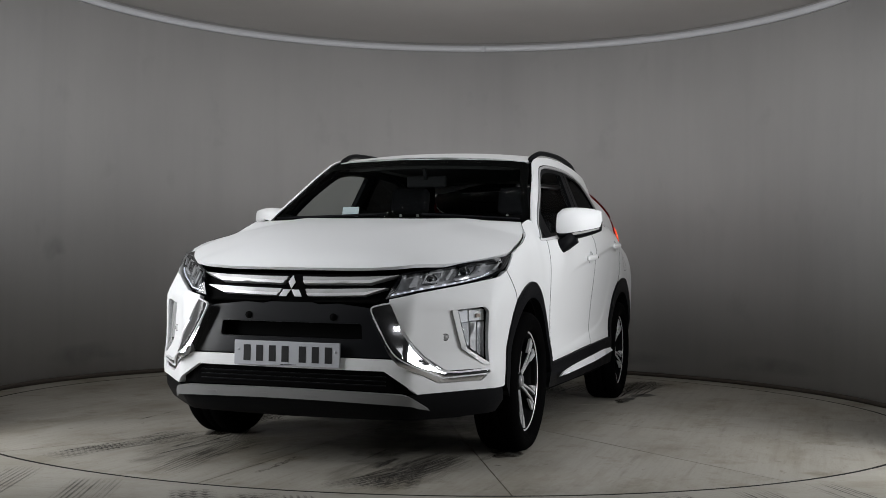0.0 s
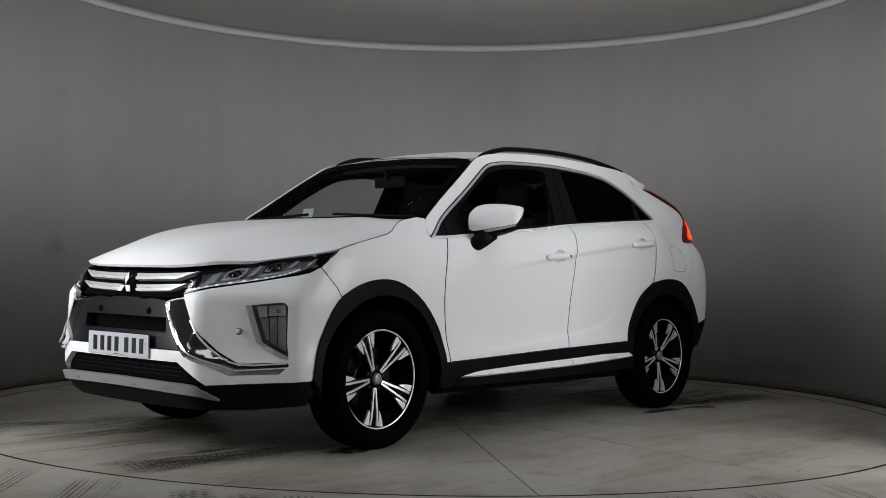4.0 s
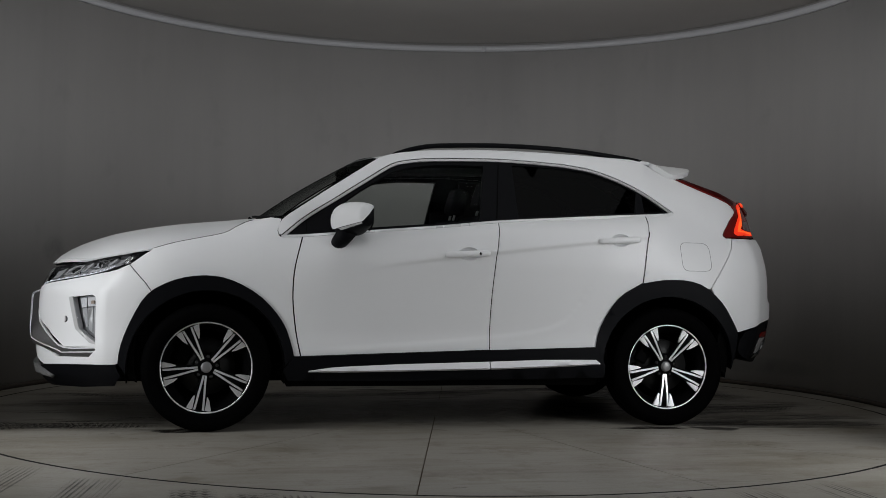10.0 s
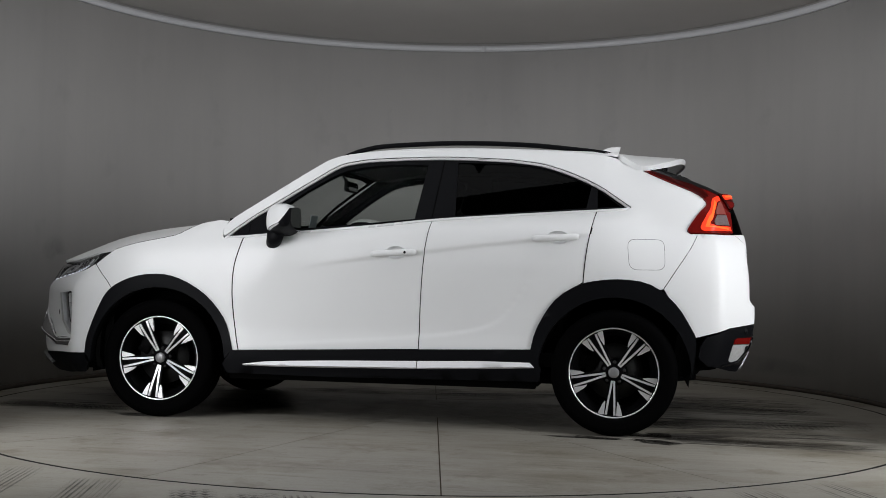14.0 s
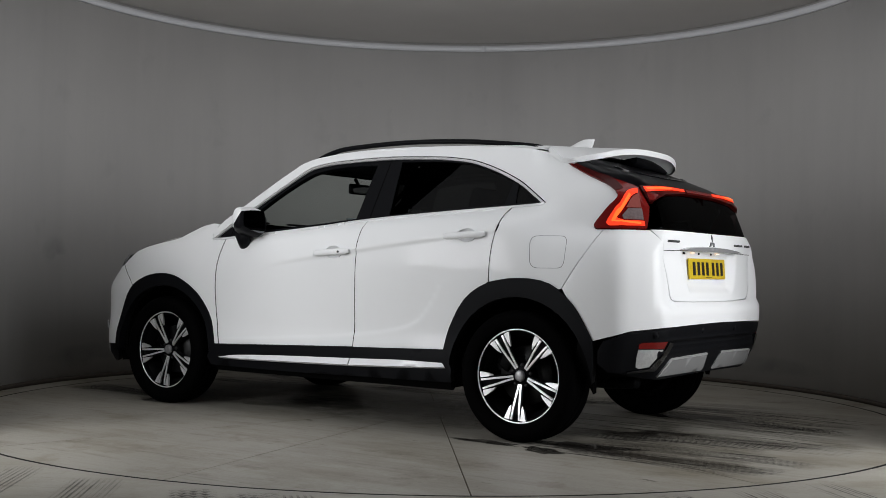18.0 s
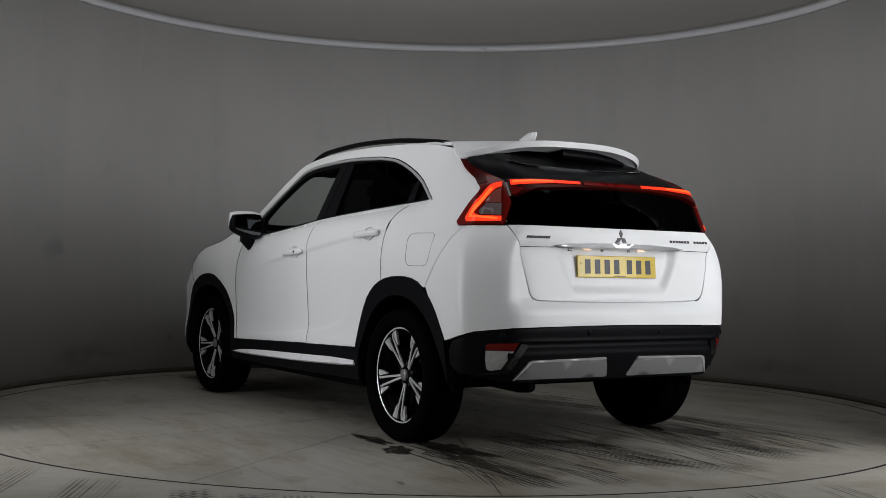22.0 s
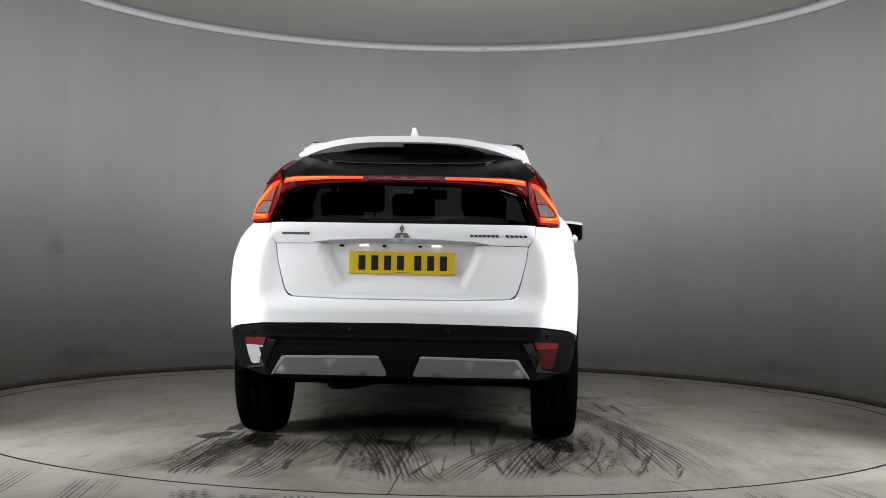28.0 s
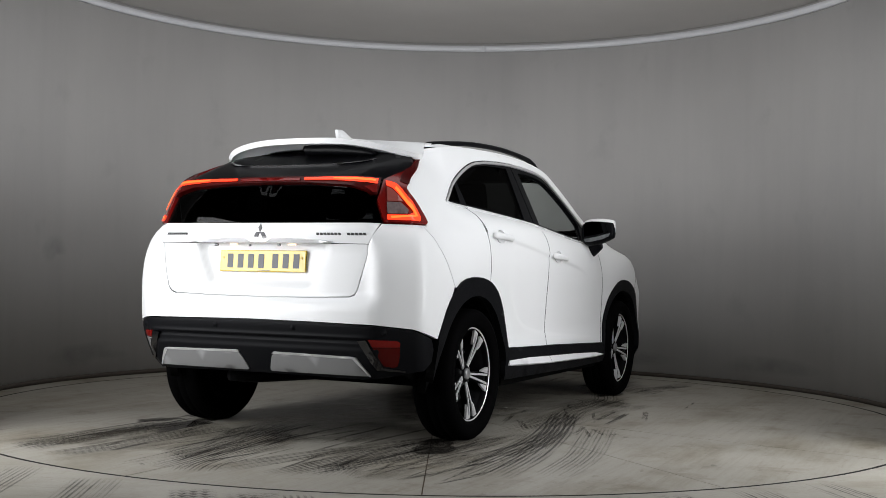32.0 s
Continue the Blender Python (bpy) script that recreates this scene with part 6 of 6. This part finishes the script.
# ---- tyre marks, water and painted shade on the concrete ----
def mark_mat(name, colour, rough, ribs, along, low, high, strength, line=0.0, step=0.0):
    """Rubber, water or painted shade laid over the concrete, worn through in streaks; u runs along the mark, v across
    it.
    line: width of one tread line with its gap; step: length of one tread block."""
    m = node_mat(name, colour, rough, grain=0.3, scale=50)
    nt = m.node_tree
    b = nt.nodes["Principled BSDF"]
    tc, mp, n, r = (nt.nodes.new(k) for k in ("ShaderNodeTexCoord", "ShaderNodeMapping", "ShaderNodeTexNoise", "ShaderNodeMapRange"))
    info = nt.nodes.new("ShaderNodeObjectInfo")
    mp.inputs["Scale"].default_value = (along, ribs, 1)
    nt.links.new(tc.outputs["UV"], mp.inputs[0])
    nt.links.new(mp.outputs[0], n.inputs["Vector"])
    n.noise_dimensions = "4D"
    wide = nt.nodes.new("ShaderNodeMath")
    wide.operation = "MULTIPLY"
    wide.inputs[1].default_value = 37.0
    nt.links.new(info.outputs["Random"], wide.inputs[0])
    nt.links.new(wide.outputs[0], n.inputs["W"])
    n.inputs["Scale"].default_value, n.inputs["Detail"].default_value, n.inputs["Roughness"].default_value = 1.0, 6, 0.7
    r.inputs["From Min"].default_value, r.inputs["From Max"].default_value, r.inputs["To Max"].default_value = low, high, strength
    nt.links.new(n.outputs[0], r.inputs[0])
    # fades to nothing at its rims and ends
    at = nt.nodes.new("ShaderNodeAttribute")
    at.attribute_name = "fade"
    mul = nt.nodes.new("ShaderNodeMath")
    mul.operation = "MULTIPLY"
    worn = r.outputs[0]
    if line:
        split = nt.nodes.new("ShaderNodeSeparateXYZ")
        nt.links.new(tc.outputs["UV"], split.inputs[0])

        def op(kind, a, b):
            q = nt.nodes.new("ShaderNodeMath")
            q.operation = kind
            for k, c in enumerate((a, b)):
                if isinstance(c, (int, float)):
                    q.inputs[k].default_value = c
                elif c is not None:
                    nt.links.new(c, q.inputs[k])
            return q.outputs[0]
        wave = op("SINE", op("ADD", op("MULTIPLY", split.outputs[1], 6.283 / line), op("MULTIPLY", n.outputs[0], 1.2)), None)
        if step:
            block_wave = op("SINE", op("ADD", op("MULTIPLY", split.outputs[0], 6.283 / step), op("MULTIPLY", wave, 1.3)), None)
            wave = op("ADD", op("MULTIPLY", wave, 0.5), op("MULTIPLY", block_wave, 0.8))
        cut = nt.nodes.new("ShaderNodeMapRange")
        cut.inputs["From Min"].default_value, cut.inputs["From Max"].default_value, cut.inputs["To Min"].default_value = -0.25, 0.55, 0.12
        nt.links.new(wave, cut.inputs[0])
        worn = op("MULTIPLY", worn, cut.outputs[0])
    nt.links.new(worn, mul.inputs[0])
    nt.links.new(at.outputs["Fac"], mul.inputs[1])
    nt.links.new(mul.outputs[0], b.inputs["Alpha"])
    return m


STREAK = mark_mat("tyre_streak", (0.040, 0.036, 0.031), 0.5, 60.0, 1.6, 0.36, 0.60, 0.9, 0.027)
FAINT = mark_mat("faint_tyre_streak", (0.075, 0.066, 0.055), 0.5, 70.0, 1.3, 0.40, 0.66, 0.75, 0.022)
TREAD = mark_mat("tyre_tread_print", (0.030, 0.027, 0.024), 0.6, 14.0, 5.0, 0.36, 0.60, 0.85, 0.045, 0.034)
SCRATCH = mark_mat("rubber_scratch", (0.035, 0.031, 0.027), 0.5, 40.0, 3.0, 0.40, 0.62, 0.8)
GRIT = mark_mat("grit_streak", (0.070, 0.058, 0.045), 0.6, 60.0, 12.0, 0.46, 0.60, 0.8)
WET = mark_mat("water_film", (0.020, 0.018, 0.016), 0.05, 9.0, 9.0, 0.26, 0.50, 0.75)
DAMP_SHADE = mark_mat("damp_and_shade", (0.050, 0.045, 0.039), 0.16, 6.0, 6.0, 0.36, 0.68, 0.5)
GRIME = mark_mat("grime_film", (0.10, 0.085, 0.062), 0.4, 22.0, 2.2, 0.34, 0.76, 0.5)
LAYER = itertools.count()


def mark(path, width, material, parent, name="tyre_mark", n=6, level=0.0):
    """A worn strip along a path on the floor, in the parent's space."""
    line = cr(path, n) if len(path) > 2 else [tuple(Vector(path[0]).lerp(Vector(path[1]), i / 8)) for i in range(9)]
    z = level + 0.0006 + 0.00004 * (next(LAYER) % 40)
    v, f, fade, uv, run = [], [], [], [], 0.0
    across = (-1, -0.7, 0, 0.7, 1)
    for i, p in enumerate(line):
        a, b = Vector(line[max(0, i - 1)]), Vector(line[min(len(line) - 1, i + 1)])
        d = (b - a).normalized()
        if i:
            run += (Vector(p) - Vector(line[i - 1])).length
        t = i / (len(line) - 1)
        end = min(1, 5 * t, 5 * (1 - t))
        for k in across:
            v.append((p[0] - d.y * k * width / 2, p[1] + d.x * k * width / 2, z))
            fade.append(end * (0.0 if abs(k) == 1 else 1.0))
            uv.append((run, k * width / 2))
    f = ring_faces(5, len(line), False)
    ob = mesh_part(name, v, f, material, parent, smooth=False)
    ob.data.attributes.new("fade", "FLOAT", "POINT").data.foreach_set("value", fade)
    layer = ob.data.uv_layers.new(name="UVMap")
    layer.data.foreach_set("uv", [c for l in ob.data.loops for c in uv[l.vertex_index]])
    return ob


def floor_patch(cx, cy, rx, ry, turn, material, parent, seed, name="wet_patch"):
    """A ragged flat patch of water, stain or painted shade."""
    rng = random.Random(seed)
    wob = [(k, rng.uniform(0.05, 0.26) / k ** 0.6, rng.uniform(0, 6.28)) for k in range(1, 9)]
    z = 0.0006 + 0.00004 * (next(LAYER) % 40)
    v, fade, uv = [(cx, cy, z)], [1.0], [(cx, cy)]
    n = 72
    for q, w in ((0.8, 1.0), (1.0, 0.0)):
        for i in range(n):
            a = 2 * math.pi * i / n
            r = q * (1 + sum(c * math.cos(k * a + p) for k, c, p in wob))
            p = Vector((r * rx * math.cos(a), r * ry * math.sin(a)))
            p.rotate(Matrix.Rotation(radians(turn), 2))
            v.append((cx + p.x, cy + p.y, z))
            fade.append(w)
            uv.append((cx + p.x, cy + p.y))
    f = [(0, 1 + i, 1 + (i + 1) % n) for i in range(n)] + [(1 + i, 1 + n + i, 1 + n + (i + 1) % n, 1 + (i + 1) % n) for i in range(n)]
    ob = mesh_part(name, v, f, material, parent, smooth=False)
    ob.data.attributes.new("fade", "FLOAT", "POINT").data.foreach_set("value", fade)
    layer = ob.data.uv_layers.new(name="UVMap")
    layer.data.foreach_set("uv", [c for l in ob.data.loops for c in uv[l.vertex_index]])
    return ob


def on_deck(pts):
    """Points beside the car, as points of the turntable."""
    return [(x + 0.1596, y + 0.1034) for x, y in pts]


# tracks of turning wheels
for path, w, mat in (
        ([(-1.42, 0.91), (-1.95, 0.90), (-2.45, 0.91), (-2.72, 0.95)], 0.21, STREAK),
        ([(-1.62, 0.55), (-2.1, 0.55), (-2.54, 0.57), (-2.80, 0.62)], 0.20, STREAK),
        ([(-1.36, 0.76), (-1.85, 0.85), (-2.34, 1.01), (-2.62, 1.12)], 0.20, FAINT),
        ([(-1.57, 0.76), (-2.05, 0.82), (-2.54, 0.87), (-2.76, 0.86)], 0.20, STREAK),
        ([(-1.23, 0.25), (-1.55, 0.19), (-1.86, 0.10), (-2.46, -0.01), (-2.85, -0.06)], 0.19, STREAK),
        ([(-1.40, 0.40), (-1.75, 0.30), (-2.2, 0.16), (-2.85, 0.12)], 0.20, TREAD),
        ([(-1.65, 0.02), (-2.1, -0.06), (-2.62, -0.13), (-2.86, -0.22)], 0.22, FAINT),
        ([(-1.36, -0.74), (-1.8, -0.56), (-2.18, -0.41), (-2.78, -0.26)], 0.20, STREAK),
        ([(-1.31, -0.79), (-1.7, -0.73), (-2.06, -0.66), (-2.74, -0.55)], 0.21, STREAK),
        ([(-1.14, -0.95), (-1.79, -0.88), (-2.3, -0.74), (-2.66, -0.62)], 0.20, TREAD),
        ([(-1.41, -0.67), (-1.9, -0.70), (-2.31, -0.72), (-2.66, -0.80)], 0.18, FAINT),
        ([(0.30, -0.90), (-0.4, -1.03), (-1.06, -1.17), (-1.67, -1.23), (-2.42, -1.26)], 0.22, STREAK),
        ([(0.10, -0.90), (-0.35, -1.02), (-0.82, -1.16), (-1.63, -1.33), (-2.32, -1.40)], 0.20, STREAK),
        ([(-0.5, -1.32), (-0.96, -1.43), (-1.55, -1.56), (-2.15, -1.62)], 0.22, FAINT),
        ([(0.95, -0.70), (0.75, -0.88), (0.2, -0.92), (-0.5, -0.95), (-1.1, -0.92)], 0.24, FAINT),
        ([(1.40, -0.98), (1.75, -1.01), (2.06, -1.04), (2.48, -1.13)], 0.22, TREAD),
        ([(1.50, -0.86), (1.9, -0.96), (2.30, -1.18)], 0.18, FAINT),
        ([(1.55, 0.57), (1.9, 0.55), (2.23, 0.51), (2.62, 0.40)], 0.22, TREAD),
        ([(1.70, 0.62), (2.1, 0.58), (2.56, 0.49)], 0.20, STREAK),
        ([(1.80, 0.47), (2.05, 0.52), (2.3, 0.56), (2.58, 0.63)], 0.20, TREAD),
        ([(1.66, -0.64), (1.2, -0.80), (0.78, -0.90), (0.12, -0.83)], 0.22, FAINT),
        ([(1.6, -0.58), (2.1, -0.50), (2.65, -0.42)], 0.20, FAINT)):
    mark(on_deck(path), w, mat, turntable)
# scattered thin streaks along the way in and out
rng = random.Random(11)
for i in range(70):
    x, y, k = rng.uniform(-1.0, -2.3), rng.uniform(-1.4, 1.05), rng.uniform(0.3, 1.1)
    x1 = max(rng.uniform(-2.70, -2.45), x - k)
    drift = rng.uniform(-0.10, 0.10) - 0.12 * y * (x1 - x) / -1.5 * (1 if y < 0 else 0)
    mark(on_deck([(x, y), (x1, y + drift)]), rng.uniform(0.008, 0.034), rng.choice((SCRATCH, SCRATCH, GRIT)), turntable)
for i in range(16):
    x, y, k = rng.uniform(-0.6, 1.2), rng.uniform(-1.5, -0.6), rng.uniform(0.2, 0.7)
    mark(on_deck([(x, y), (x - k, y + rng.uniform(-0.2, 0.02))]), rng.uniform(0.01, 0.05), rng.choice((SCRATCH, GRIT)), turntable)
for i in range(14):
    x, y, k = rng.uniform(1.3, 2.1), rng.uniform(-0.9, 0.95), rng.uniform(0.2, 0.6)
    mark(on_deck([(x, y), (x + k, y + rng.uniform(-0.08, 0.04))]), rng.uniform(0.01, 0.05), rng.choice((SCRATCH, GRIT)), turntable)
# grimy film under the streaks
for x, y, rx, ry, seed in ((-2.05, 0.3, 0.6, 0.55, 21), (-2.0, -0.7, 0.7, 0.45, 22), (-1.6, -1.1, 0.6, 0.25, 23), (0.1, -1.0, 0.9, 0.35, 24), (2.1, 0.5, 0.5, 0.28, 25), (1.9, -0.6, 0.55, 0.25, 26), (-2.2, 0.8, 0.4, 0.25, 27)):
    q = on_deck([(x, y)])[0]
    floor_patch(q[0], q[1], rx, ry, 0, GRIME, turntable, seed, "grime")
# water brought in by the wheels, and shade painted under the car
for x, y, rx, ry, turn, mat, seed in ((-1.56, 1.0, 0.16, 0.07, -30, WET, 3), (-1.72, 0.86, 0.22, 0.10, -20, DAMP_SHADE, 4), (-1.6, 0.25, 0.30, 0.22, 10, DAMP_SHADE, 5), (-1.45, -0.75, 0.12, 0.07, 0, WET, 6),
                                     (1.45, 0.80, 0.16, 0.08, 10, WET, 8), (1.35, -0.80, 0.20, 0.10, 0, WET, 9), (0.75, -0.95, 0.25, 0.14, 40, DAMP_SHADE, 10),
                                     (-0.3, -0.4, 0.6, 0.30, 5, DAMP_SHADE, 12), (0.6, 0.1, 0.5, 0.3, -10, DAMP_SHADE, 13), (1.85, 0.25, 0.25, 0.14, 20, DAMP_SHADE, 14), (-1.25, 0.95, 0.20, 0.06, 0, WET, 15),
                                     # the first three are wide patches that paint the car's shadow beneath it
                                     (0.0, 0.1, 1.5, 0.62, 0, DAMP_SHADE, 16), (-1.0, -0.1, 0.8, 0.6, 20, DAMP_SHADE, 17), (1.2, 0.0, 0.7, 0.6, -15, DAMP_SHADE, 18), (-1.7, -0.85, 0.26, 0.10, 15, WET, 19), (-1.62, 0.72, 0.30, 0.10, 5, WET, 20)):
    q = on_deck([(x, y)])[0]
    floor_patch(q[0], q[1], rx, ry, turn, mat, turntable, seed)
# small dark chips and smears here and there
for i in range(40):
    a, r = rng.uniform(0, 6.28), 2.8 * math.sqrt(rng.random())
    floor_patch(r * math.cos(a), r * math.sin(a), rng.uniform(0.012, 0.05), rng.uniform(0.006, 0.02), rng.uniform(0, 180), DAMP_SHADE, turntable, 100 + i, "stain")
# marks on the floor beside the turntable
slab = bpy.data.objects["floor"]
for x, y, x1, y1, w, mat in ((-0.98, -2.86, -0.86, -3.4, 0.20, TREAD), (-0.74, -2.92, -0.60, -3.4, 0.22, TREAD), (-0.55, -2.95, -0.45, -3.4, 0.14, STREAK), (0.72, -2.88, 0.78, -3.4, 0.20, TREAD), (0.96, -2.82, 1.02, -3.4, 0.18, TREAD),
                             (1.3, -2.70, 1.42, -3.3, 0.22, FAINT), (1.65, -2.5, 1.8, -3.2, 0.2, FAINT), (-1.4, -2.66, -1.35, -3.3, 0.24, FAINT), (-1.8, -2.4, -1.75, -3.2, 0.2, FAINT), (0.1, -2.98, 0.15, -3.4, 0.2, FAINT), (0.4, -2.95, 0.42, -3.4, 0.2, STREAK)):
    mark([(x, y), (x1, y1)], w, mat, slab)
# faint smudges on the curved wall
SMUDGE = mark_mat("wall_smudge", (0.20, 0.197, 0.195), 0.7, 5.0, 5.0, 0.20, 0.75, 0.35)
wall = bpy.data.objects["wall_curved"]
for turn, z, ra, rz, seed in ((159.9, 1.01, 0.15, 0.10, 1), (137.0, 0.30, 0.05, 0.02, 3), (153.0, 0.20, 0.4, 0.10, 4), (120.0, 0.12, 0.6, 0.07, 5), (60.0, 0.14, 0.7, 0.08, 6), (30.0, 0.18, 0.5, 0.09, 7)):
    rng2 = random.Random(seed)
    wob = [(k, rng2.uniform(0.03, 0.15), rng2.uniform(0, 6.28)) for k in range(1, 6)]
    v, fade, uv, n = [], [], [], 40
    for q, w in ((0.02, 1.0), (0.5, 0.8), (1.0, 0.0)):
        for i in range(n):
            a = 2 * math.pi * i / n
            r = q * (1 + sum(c * math.cos(k * a + p) for k, c, p in wob))
            b, h = radians(turn) + r * ra * math.cos(a) / CR, z + r * rz * math.sin(a)
            v.append((CX + (CR - 0.0015) * math.cos(b), CY + (CR - 0.0015) * math.sin(b), h))
            fade.append(w)
            uv.append((b * CR, h))
    ob = mesh_part("smudge", v, ring_faces(n, 3), SMUDGE, wall, smooth=False)
    ob.data.attributes.new("fade", "FLOAT", "POINT").data.foreach_set("value", fade)
    layer = ob.data.uv_layers.new(name="UVMap")
    layer.data.foreach_set("uv", [c for l in ob.data.loops for c in uv[l.vertex_index]])


def motions():
    walk(turntable, on_table(pose(0, 0, 0)))
    walk(car, on_table(CAR_SPOT))
    walk(card, on_table(CARD_SPOT))


motions()
